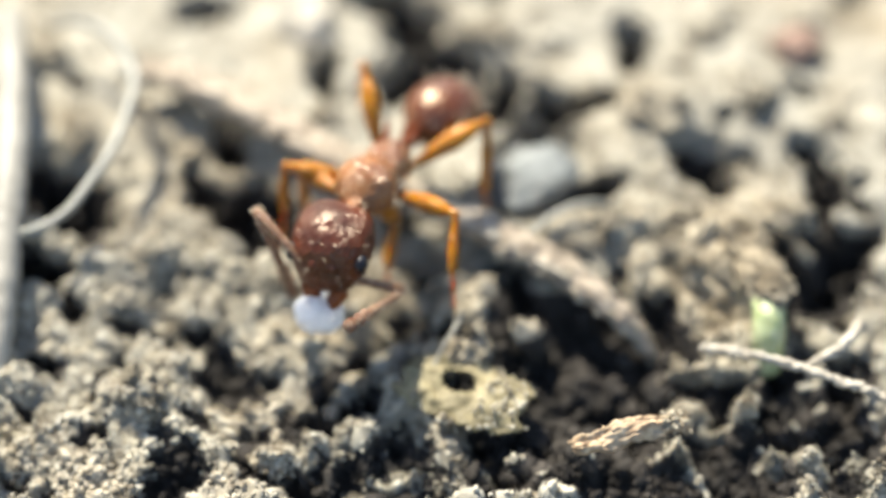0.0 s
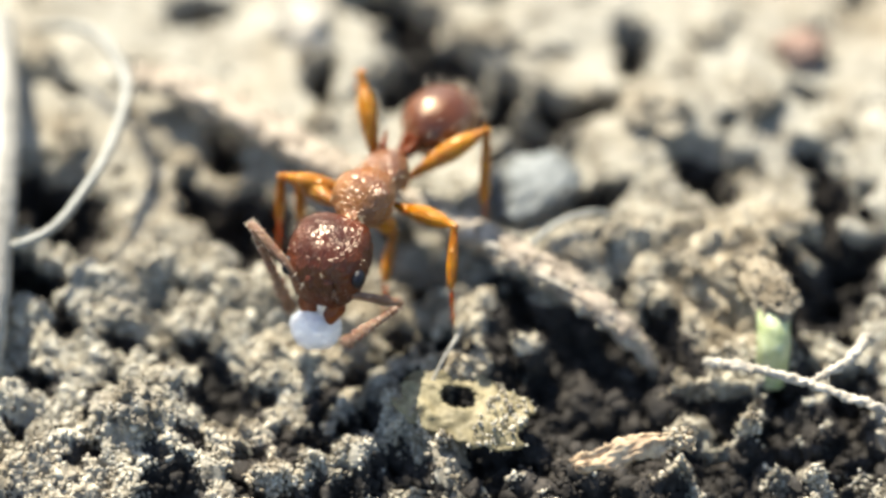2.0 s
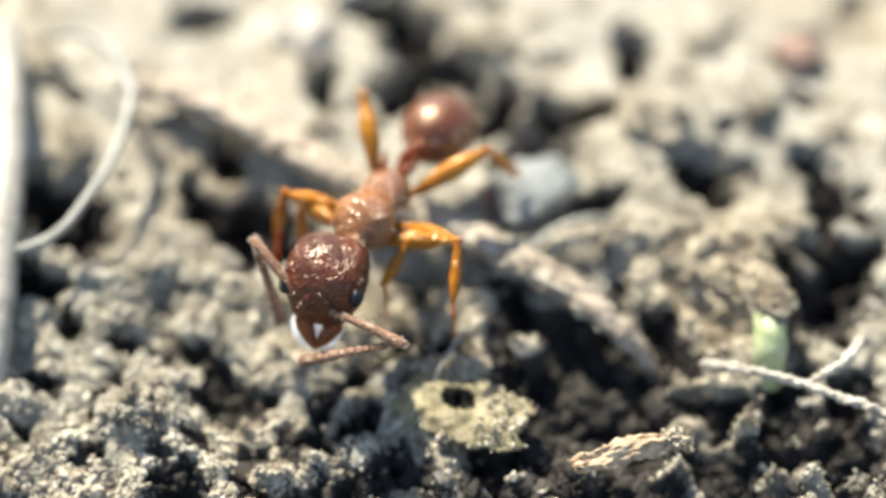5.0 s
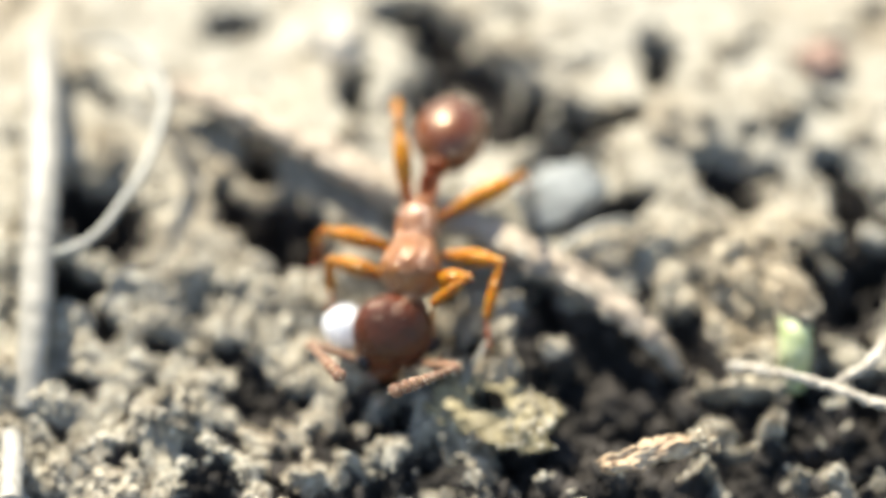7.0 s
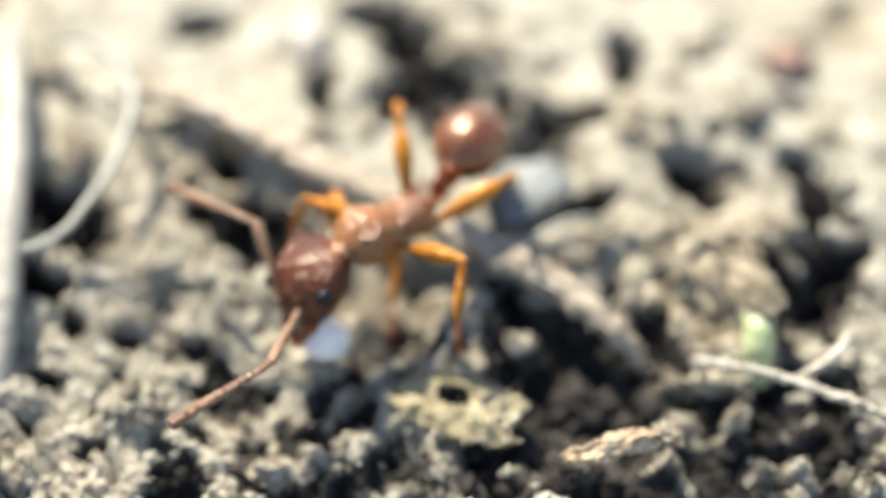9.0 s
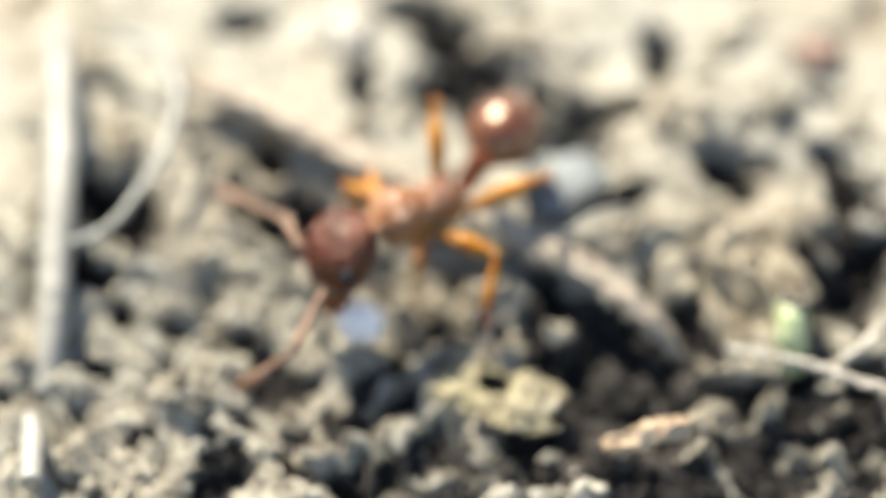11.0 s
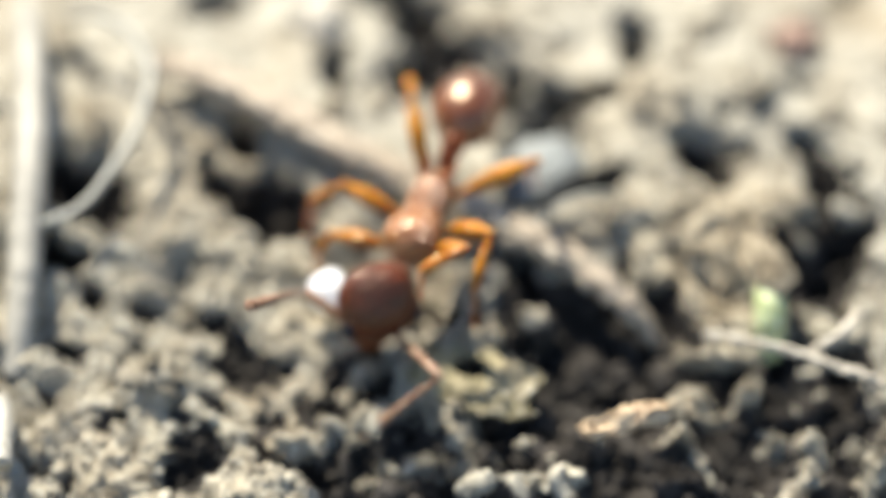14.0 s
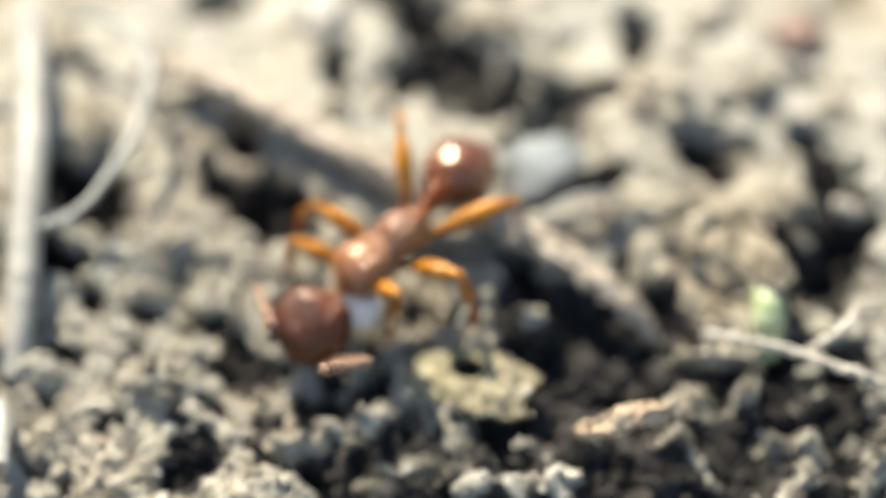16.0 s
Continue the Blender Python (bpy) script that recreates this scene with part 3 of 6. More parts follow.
# ---- plant litter ----
def stalk(name, label, cat, material, pts, radii, lifts, **kw):
    """A stalk over the soil: pts are (x, y); lifts the height of its axis over the base level."""
    p = [(x, y, float(base_height(np.array(y))) + d) for (x, y), d in zip(pts, lifts)]
    v, f = tube(p, radii, **kw)
    return tagged(mesh_object(name, v, f, material), label, cat)


ROOT_LINE = [(-3.74, 2.74, 0.25), (-2.94, 2.37, 0.28), (-2.14, 1.89, 0.28), (-1.09, 1.17, 0.22), (-0.02, 0.58, 0.12), (0.98, 0.03, 0.13), (1.95, -0.59, 0.15), (2.91, -1.29, 0.0), (3.5, -1.62, -0.7)]
root = stalk("dry_root", "thick weathered brown root lying slantwise in the soil", "root", TWIG,
             [q[:2] for q in ROOT_LINE], [0.19, 0.25, 0.26, 0.26, 0.25, 0.25, 0.23, 0.20, 0.06], [q[2] for q in ROOT_LINE],
             n=220, seg=32, rough=0.09, scale=4.6, flat=0.8)


def bark_strips(count):
    """Loose slivers of bark along the root's upper side."""
    rng = random.Random(8)
    line = smooth_rows([(x, y, float(base_height(np.array(y))) + d) for x, y, d in ROOT_LINE], 120)
    for _ in range(count):
        i = rng.randint(8, 92)
        k = rng.randint(5, 10)
        side, up = rng.uniform(-0.16, 0.12), rng.uniform(0.12, 0.17)
        pts = [Vector(line[min(i + j, 119)]) + Vector((0.5 * side, side, up + lift)) for j, lift in ((0, -0.03), (k // 2, 0.0), (k, rng.uniform(-0.04, 0.05)))]
        r = rng.uniform(0.03, 0.07)
        v, f = tube([p[:] for p in pts], [r * 0.3, r, r * 0.25], n=22, seg=10, rough=0.03, scale=7.0, flat=0.5)
        mesh_object("bark_strip", v, f, rng.choice((TWIG, ROOTLET)), root)


bark_strips(26)
stalk("curved_fibre", "pale looping plant fibre standing out of the soil", "plant fibre", STRAND,
      [(-5.15, 3.57), (-4.63, 3.33), (-4.16, 2.96), (-3.80, 2.17), (-3.82, 1.50), (-4.00, 0.76), (-4.31, 0.15), (-4.62, -0.28), (-5.02, -0.49), (-5.57, -0.38)],
      [0.06, 0.07, 0.075, 0.08, 0.075, 0.07, 0.07, 0.07, 0.07, 0.06], [0.3, 0.6, 0.7, 0.75, 0.75, 0.75, 0.7, 0.65, 0.6, 0.3], n=100, seg=12, rough=0.008)
stalk("straw", "thick bleached straw leaning over the soil", "straw", STRAW,
      [(-5.71, 3.66), (-5.49, 1.97), (-5.42, 0.72), (-5.41, -0.37), (-5.41, -1.43), (-5.48, -2.49)],
      [0.2, 0.24, 0.25, 0.24, 0.22, 0.18], [0.4, 0.55, 0.55, 0.5, 0.3, -0.2], n=70, seg=20, rough=0.025)
stalk("rootlet", "thin pale crusted rootlet over dark soil", "root", ROOTLET,
      [(4.04, -1.95), (4.36, -2.13), (4.73, -2.25), (5.29, -2.44), (5.86, -2.69), (6.35, -2.89), (7.16, -3.15)],
      [0.05, 0.065, 0.055, 0.055, 0.06, 0.06, 0.05], [0.05, 0.25, 0.3, 0.3, 0.3, 0.25, -0.1], n=160, seg=14, rough=0.045, scale=13.0)
stalk("rootlet", "short pale crusted rootlet piece propped on another", "root", ROOTLET,
      [(5.34, -2.48), (5.60, -2.32), (5.90, -2.14), (6.18, -1.72)], [0.04, 0.06, 0.07, 0.08], [0.3, 0.33, 0.38, 0.3], n=80, seg=14, rough=0.04, scale=13.0)
stalk("grass_fibre", "thin pale bent dry grass fibre", "plant fibre", STRAND,
      [(1.54, -0.38), (1.73, -0.30), (2.00, -0.07), (2.34, 0.10), (2.73, 0.24), (2.97, 0.39)], [0.03, 0.04, 0.04, 0.04, 0.04, 0.03],
      [-0.1, 0.25, 0.35, 0.4, 0.3, -0.1], n=50, seg=10)
stalk("short_straw", "short bright straw end in the soil", "straw", STRAW,
      [(-5.61, -3.12), (-5.52, -3.66), (-5.50, -4.30)], [0.14, 0.16, 0.16], [0.1, 0.2, 0.2], n=24, seg=14, rough=0.02)
stalk("thin_straw", "thin yellowish straw fibre over dark soil", "straw", STRAW,
      [(0.41, -2.32), (0.57, -2.03), (0.75, -1.71), (0.84, -1.34)], [0.02, 0.025, 0.03, 0.02], [0.05, 0.2, 0.25, 0.05], n=30, seg=8)


def build_stem():
    """A broken green shoot lying out of the soil, with a torn end."""
    v, f = tube([(4.96, -1.00, 0.25), (4.96, -1.38, 0.30), (4.96, -1.62, 0.20), (4.96, -1.76, 0.0), (4.96, -1.84, -0.45)], [0.2, 0.22, 0.225, 0.22, 0.2], n=30, seg=24, rough=0.014)
    return tagged(mesh_object("green_stem", v, f, GREEN), "pale green broken plant stem sticking out of soil", "plant stem")


build_stem()
crown = clod(4.95, -1.05, 0.40, 61, rough=0.35, grains=120, squash=(1.25, 0.8, 0.6), ridged=0.1)
crown.location.z = 0.42 * MM


def flake(name, label, material, cx, cy, z, length, width, turn, curl, tilt, hole=None, seed=0, ragged=1.0, arch=0.0):
    """A torn leaf flake with thickness, curled along its length; hole is (u, v, radius)."""
    nu, nv = 46, 26
    pts, keep = {}, set()
    for i in range(nu):
        for j in range(nv):
            u, w = i / (nu - 1) * 2 - 1, j / (nv - 1) * 2 - 1
            edge = 1 - 0.35 * u * u + 0.45 * ragged * noise.noise((u * 2.2, w * 0.6, seed)) + 0.3 * ragged * noise.noise((u * 6.5, w * 0.9, seed + 2))
            lim = 1 + 0.4 * noise.noise((w * 3.0, seed, 2.0)) + 0.2 * ragged * noise.noise((w * 8.0, seed, 5.0))
            x, y = u * length / 2 * lim, w * width / 2 * max(edge, 0.15)
            zz = curl * (w * w - 0.3) * width + 0.10 * noise.noise((u * 2.4, w * 2.0, seed + 4)) + 0.04 * noise.noise((u * 8, w * 6, seed))
            if hole is None or math.hypot(x - hole[0], y - hole[1]) > hole[2] * (1 + 0.3 * noise.noise((u * 5, w * 5, seed))):
                keep.add((i, j))
            pts[i, j] = (x, y, zz + tilt * y + arch * (1 - u * u))
    idx = {k: n for n, k in enumerate(sorted(pts))}
    top = np.array([pts[k] for k in sorted(pts)])
    f = []
    for i in range(nu - 1):
        for j in range(nv - 1):
            q = [(i, j), (i + 1, j), (i + 1, j + 1), (i, j + 1)]
            if all(k in keep for k in q):
                f.append([idx[k] for k in q])
    ob = mesh_object(name, top, f, material)
    solid = ob.modifiers.new("thickness", "SOLIDIFY")
    solid.thickness = 0.05 * MM
    ob.location = Vector((cx, cy, z)) * MM
    ob.rotation_euler = (0, 0, radians(turn))
    return tagged(ob, label, "leaf fragment", "leaf fragments")


brown_flake = flake("leaf_fragment", "curled brown dead leaf flake lying on soil", LEAF_BROWN, 3.02, -3.52, 0.2, 1.5, 0.34, 17, -0.3, 0.35, seed=1, arch=0.18)
yellow_flake = flake("leaf_fragment", "yellowish dead leaf scrap with a round hole", LEAF_YELLOW, 0.85, -2.62, 0.02, 1.7, 1.0, -22, -0.12, 0.1, hole=(-0.12, 0.12, 0.21), seed=3, ragged=0.5)


def crust_bank(line, width, height, count, seed, label, grain=(0.014, 0.05)):
    """A small bank of fine granular crust heaped along a line of (x, y)."""
    rng = np.random.RandomState(seed)
    path = smooth_rows([(x, y, 0.0) for x, y in line], 60)
    at = path[rng.randint(60, size=count)][:, :2]
    off = rng.normal(0, 0.42, (count, 2))
    lumpy = 0.65 + 0.9 * value_noise(at[:, 0] * 5 + seed, at[:, 1] * 5, 1)
    p = at + off * width * lumpy[:, None]
    up = np.exp(-(off ** 2).sum(1) * 1.6) * lumpy * height * 1.05 * rng.rand(count) ** 0.6
    size = grain[0] + (grain[1] - grain[0]) * rng.rand(count) ** 2.2
    z = np.maximum(surface(p[:, 0], p[:, 1]), surface(at[:, 0], at[:, 1]) - 0.05) + up
    ob = quick_mesh("crust_bank", *grain_mass(np.column_stack([p, z]), size, rng), [CRUMB])
    return tagged(ob, label, "soil crust", "crust banks")


def crusted(ob, count, seed, low):
    """Fine soil grains stuck to a leaf flake or a root."""
    rng = np.random.RandomState(seed)
    v = np.array([q.co[:] for q in ob.data.vertices]) / MM
    v = v[v[:, 0] > low]
    p = v[rng.randint(len(v), size=count)] + rng.normal(0, 0.02, (count, 3)) + (0, 0, 0.03)
    part = quick_mesh("soil_crust", *grain_mass(p, 0.012 + 0.035 * rng.rand(count) ** 2, rng), [CRUMB])
    part.parent = ob
    tagged(part, "pale soil grains stuck on the surface")


crusted(root, 900, 70, -10.0)
crusted(brown_flake, 130, 71, 0.45)
crusted(yellow_flake, 170, 72, 0.25)
crust_bank([(-0.10, -2.80), (0.25, -2.66), (0.47, -3.0), (0.72, -3.1), (1.01, -3.4), (1.3, -3.84), (1.61, -4.06)], 0.16, 0.30, 1500, 81, "yellowish granular soil crust along a leaf scrap")
crust_bank([(3.66, -3.26), (3.93, -3.55), (4.18, -3.95)], 0.12, 0.34, 420, 82, "white granular crust at the tip of a dead leaf", (0.016, 0.06))
crust_bank([(4.9, -3.3), (5.24, -3.4), (5.55, -3.6), (5.4, -3.9)], 0.24, 0.6, 1500, 83, "bright granular soil crust over humus coloured black for shade")
crust_bank([(3.5, -2.7), (4.04, -2.5), (4.13, -2.79), (4.67, -2.72)], 0.22, 0.6, 1700, 84, "pale granular soil crust bridging a dark hollow")
crust_bank([(3.6, -2.02), (4.15, -2.08), (4.6, -2.05)], 0.16, 0.4, 900, 85, "pale granular crust under a thin rootlet", (0.014, 0.045))
crust_bank([(-1.9, -3.5), (-1.54, -3.58), (-1.1, -3.3), (-0.68, -3.1)], 0.22, 0.3, 1100, 86, "grey granular soil crust between dark pits")
crust_bank([(-0.75, -3.95), (-0.2, -3.75), (0.2, -3.6)], 0.2, 0.32, 800, 87, "grey granular soil crust beside a leaf scrap")
crust_bank([(0.0, -1.35), (0.35, -1.6), (0.62, -1.9), (0.95, -2.1)], 0.26, 0.2, 900, 89, "yellowish granular soil crust between root and leaf")
crust_bank([(6.0, -3.4), (6.35, -3.8), (6.2, -4.2)], 0.26, 0.6, 1200, 88, "pale granular soil crust at a rootlet's end")


# ---- the ant ----
def hairs(body, count, length, seed, low=-0.2, rad=0.0042, lean=0.35):
    """Short pale bristles standing on a body, joined into one mass."""
    v, f = body
    rng = np.random.RandomState(seed)
    c = v.mean(0)
    out = []
    tries = 0
    while len(out) < count and tries < count * 20:
        tries += 1
        q = f[rng.randint(len(f) - 2)]
        p = v[q].mean(0)
        nrm = np.cross(v[q[1]] - v[q[0]], v[q[2]] - v[q[0]])
        ln = np.linalg.norm(nrm)
        if ln < 1e-9:
            continue
        nrm /= ln
        if nrm @ (p - c) < 0:
            nrm = -nrm
        if nrm[2] < low:
            continue
        d = nrm + rng.normal(0, lean, 3)
        d /= np.linalg.norm(d)
        s = np.cross(d, (0.3, 0.5, 0.81))
        s /= np.linalg.norm(s)
        t = np.cross(d, s)
        ll = length * rng.uniform(0.6, 1.2)
        ring = [p + rad * (s * math.cos(a) + t * math.sin(a)) - d * 0.01 for a in (0, 2.1, 4.2)]
        mid = [p + d * ll * 0.6 + rad * 0.7 * (s * math.cos(a) + t * math.sin(a)) for a in (0, 2.1, 4.2)]
        tip = p + d * ll + s * ll * 0.15
        out.append((np.array(ring + mid + [tip]), [[0, 1, 4, 3], [1, 2, 5, 4], [2, 0, 3, 5], [3, 4, 6], [4, 5, 6], [5, 3, 6]]))
    return joined(out)


ant = new("ant")
ant.empty_display_size = 0.001
tagged(ant, "small reddish-brown ant with amber legs standing over soil", "ant")
ANT = {}


def body_part(key, name, shape, material, parent, label=""):
    ANT[key] = mesh_object(name, *shape, material, parent, label)
    return ANT[key]


head_shape = loft([(-0.61, 0.10, 0.05, -0.08), (-0.58, 0.28, 0.13, -0.07), (-0.48, 0.43, 0.24, -0.05), (-0.30, 0.52, 0.35, -0.03), (-0.08, 0.55, 0.42, 0.0),
                   (0.12, 0.53, 0.42, 0.0), (0.30, 0.48, 0.35, -0.02), (0.44, 0.40, 0.27, -0.05), (0.54, 0.31, 0.18, -0.08), (0.60, 0.20, 0.10, -0.10)],
                  n=60, seg=64, power=2.2, rough=0.018, scale=9.0)
head = body_part("head", "head", head_shape, HEAD_MAT, ant, "dark red-brown wrinkled head")
for side in (-1, 1):
    ev, ef = ico(3)
    mesh_object("eye", ev * (0.13, 0.095, 0.12) + (0.17, side * 0.475, 0.17), ef, EYE_MAT, head, "black compound eye")
    mesh_object("mandible", *loft([(0.46, 0.10, 0.10, -0.1, side * 0.2), (0.62, 0.13, 0.08, -0.12, side * 0.19), (0.8, 0.10, 0.05, -0.15, side * 0.1),
                                   (0.93, 0.02, 0.02, -0.17, side * 0.01)], n=16, seg=14), WAIST_MAT, head, "reddish toothed jaw")
    mesh_object("frontal_lobe", *loft([(0.2, 0.03, 0.03, 0.31, side * 0.12), (0.33, 0.07, 0.06, 0.29, side * 0.13), (0.46, 0.04, 0.03, 0.2, side * 0.14)],
                                      n=12, seg=12), HEAD_MAT, head)
mesh_object("head_bristles", *hairs(head_shape, 14, 0.09, 21, 0.25, 0.004), HAIR_MAT, head, "pale upright bristles")

thorax_shape = loft([(-0.80, 0.12, 0.12, -0.10), (-0.72, 0.20, 0.20, -0.06), (-0.5, 0.29, 0.29, -0.03), (-0.28, 0.30, 0.29, -0.02), (-0.08, 0.29, 0.26, -0.04),
                     (0.1, 0.34, 0.33, 0.0), (0.33, 0.41, 0.37, 0.03), (0.52, 0.40, 0.34, 0.02), (0.66, 0.27, 0.23, -0.02), (0.76, 0.13, 0.12, -0.06),
                     (0.86, 0.10, 0.09, -0.07)], n=60, seg=48, power=2.2, rough=0.02, scale=8.0)
body_part("thorax", "thorax", thorax_shape, THORAX_MAT, ant, "amber-brown thorax netted with fine ridges")
for side in (-1, 1):
    mesh_object("thorax_spine", *loft([(-0.62, 0.06, 0.06, 0.17, side * 0.15), (-0.76, 0.035, 0.035, 0.24, side * 0.19), (-0.9, 0.008, 0.008, 0.29, side * 0.22)],
                                      n=12, seg=10), WAIST_MAT, ANT["thorax"])
    mesh_object("shoulder", *loft([(0.42, 0.02, 0.02, 0.12, side * 0.33), (0.52, 0.08, 0.08, 0.1, side * 0.30), (0.62, 0.05, 0.05, 0.06, side * 0.26)],
                                  n=12, seg=12), THORAX_MAT, ANT["thorax"])
mesh_object("thorax_bristles", *hairs(thorax_shape, 60, 0.10, 22, 0.1, 0.004), HAIR_MAT, ANT["thorax"], "pale upright bristles")

# waist: two knobs, from the thorax backwards
petiole_shape = loft([(0.06, 0.06, 0.06, -0.08), (-0.06, 0.07, 0.07, -0.07), (-0.16, 0.11, 0.13, -0.02), (-0.25, 0.14, 0.20, 0.03), (-0.33, 0.12, 0.16, 0.0), (-0.40, 0.07, 0.08, -0.05)],
                     n=30, seg=28, rough=0.01, scale=9)
petiole = body_part("petiole", "petiole", petiole_shape, WAIST_MAT, ant, "reddish knob of the waist")
post_shape = loft([(-0.36, 0.07, 0.07, -0.05), (-0.44, 0.14, 0.14, 0.0), (-0.53, 0.18, 0.19, 0.03), (-0.62, 0.16, 0.16, 0.0), (-0.70, 0.10, 0.10, -0.02)],
                  n=24, seg=28, rough=0.01, scale=9)
mesh_object("postpetiole", *post_shape, WAIST_MAT, petiole)

gaster_shape = loft([(0.62, 0.09, 0.09, -0.02), (0.56, 0.20, 0.19, 0), (0.42, 0.37, 0.35, 0), (0.2, 0.48, 0.45, 0), (-0.05, 0.50, 0.47, -0.01), (-0.20, 0.48, 0.45, -0.02),
                     (-0.24, 0.46, 0.43, -0.02), (-0.42, 0.36, 0.34, -0.05), (-0.46, 0.33, 0.31, -0.05), (-0.6, 0.20, 0.19, -0.09), (-0.7, 0.05, 0.05, -0.12)],
                    n=64, seg=48)
gaster = body_part("gaster", "gaster", gaster_shape, GASTER_MAT, ant, "glossy red-brown rear body")
mesh_object("gaster_bristles", *hairs(gaster_shape, 80, 0.17, 23, 0.0, 0.0042), HAIR_MAT, gaster, "pale upright bristles")

# feelers: a long first joint, then a beaded whip with a thicker end
for key, side in (("left", 1), ("right", -1)):
    scape = loft([(-0.02, 0.03, 0.03), (0.04, 0.045, 0.045), (0.1, 0.035, 0.035), (0.5, 0.045, 0.045, 0.03), (0.92, 0.055, 0.055, 0.02), (1.09, 0.05, 0.05), (1.13, 0.02, 0.02)],
                 n=30, seg=14)
    scape = (scape[0] * (1, 1.3, 1.3), scape[1])
    body_part("scape_" + key, "scape", scape, FEELER_MAT, head, "red-brown first feeler joint")
    mesh_object("scape_bristles", *hairs(scape, 90, 0.06, 30 + side, -1, 0.004), HAIR_MAT, ANT["scape_" + key])
    rows, x = [(-0.02, 0.02, 0.02, 0)], 0.0
    lengths = [0.13, 0.09, 0.09, 0.09, 0.09, 0.09, 0.1, 0.1, 0.13, 0.14, 0.2]
    for i, ln in enumerate(lengths):
        r = 0.038 + 0.003 * i + (0.012 if i > 7 else 0)
        sag = -0.10 * (x / 1.25) ** 2
        rows += [(x + 0.01, r * 0.72, r * 0.72, sag), (x + ln * 0.6, r, r, sag), (x + ln - 0.012, r * 0.85, r * 0.85, sag)]
        x += ln
    rows += [(x + 0.01, 0.02, 0.02, -0.1)]
    whip = loft(rows, n=110, seg=14)
    whip = (whip[0] * (1.24, 1.25, 1.0), whip[1])
    body_part("funiculus_" + key, "funiculus", whip, FEELER_MAT, head, "beaded feeler whip with a club end")
    mesh_object("feeler_bristles", *hairs(whip, 130, 0.045, 40 + side, -1, 0.0035), HAIR_MAT, ANT["funiculus_" + key])

LEGS = {"fore": (0.95, 0.70, 0.70), "mid": (1.08, 0.80, 0.75), "hind": (1.35, 1.02, 0.90)}
HIPS = {"fore": 0.42, "mid": -0.06, "hind": -0.58}
for which, (lf, lt, ls) in LEGS.items():
    fat = 1.45 if which == "hind" else 1.3
    femur = loft([(-0.03, 0.04, 0.04), (0.06, 0.05, 0.05), (0.14, 0.045, 0.05), (lf * 0.5, 0.085 * fat, 0.10 * fat, 0.01), (lf * 0.72, 0.085 * fat, 0.095 * fat, 0.01),
                  (lf * 0.93, 0.055, 0.06), (lf, 0.05, 0.05), (lf + 0.04, 0.02, 0.02)], n=34, seg=18)
    tibia = loft([(-0.04, 0.025, 0.025), (0.0, 0.06, 0.06), (0.08, 0.05, 0.05), (lt * 0.5, 0.076, 0.08), (lt * 0.8, 0.072, 0.076), (lt, 0.045, 0.045), (lt + 0.02, 0.015, 0.015)],
                 n=30, seg=16)
    rows = [(-0.01, 0.02, 0.02)]
    for a, b, r in ((0, 0.5, 0.024), (0.5, 0.66, 0.02), (0.66, 0.79, 0.018), (0.79, 0.88, 0.018), (0.88, 1.0, 0.02)):
        rows += [(a * ls + 0.008, r * 0.7, r * 0.7), (b * ls - 0.01, r, r)]
    rows += [(ls + 0.02, 0.008, 0.008, -0.02)]
    tarsus = loft(rows, n=40, seg=10)
    for key, side in (("left", 1), ("right", -1)):
        hx = HIPS[which]
        mesh_object("coxa", *loft([(hx - 0.10, 0.04, 0.05, -0.12, side * 0.14), (hx - 0.02, 0.11, 0.13, -0.18, side * 0.17), (hx + 0.06, 0.10, 0.10, -0.22, side * 0.2),
                                   (hx + 0.12, 0.03, 0.03, -0.25, side * 0.22)], n=16, seg=16), LEG_MAT, ant)
        body_part("femur_%s_%s" % (which, key), "femur", femur, LEG_MAT, ant, "amber upper leg")
        mesh_object("leg_bristles", *hairs(femur, 26, 0.06, 51, -1, 0.004), HAIR_MAT, ANT["femur_%s_%s" % (which, key)])
        body_part("tibia_%s_%s" % (which, key), "tibia", tibia, LEG_MAT, ant, "amber lower leg")
        body_part("tarsus_%s_%s" % (which, key), "tarsus", tarsus, LEG_MAT, ant, "thin amber foot")

# ---- the droplet at the ant's jaws ----
dv, df = lump(5, 0.10, 77)
dv = dv.copy()
dv[:, 2] = np.where(dv[:, 2] < 0, dv[:, 2] * 0.85, dv[:, 2])
droplet = tagged(mesh_object("droplet", dv * (0.34, 0.29, 0.33), df, WATER), "shining clear liquid droplet on the soil, whitened like refracted sun", "droplet")


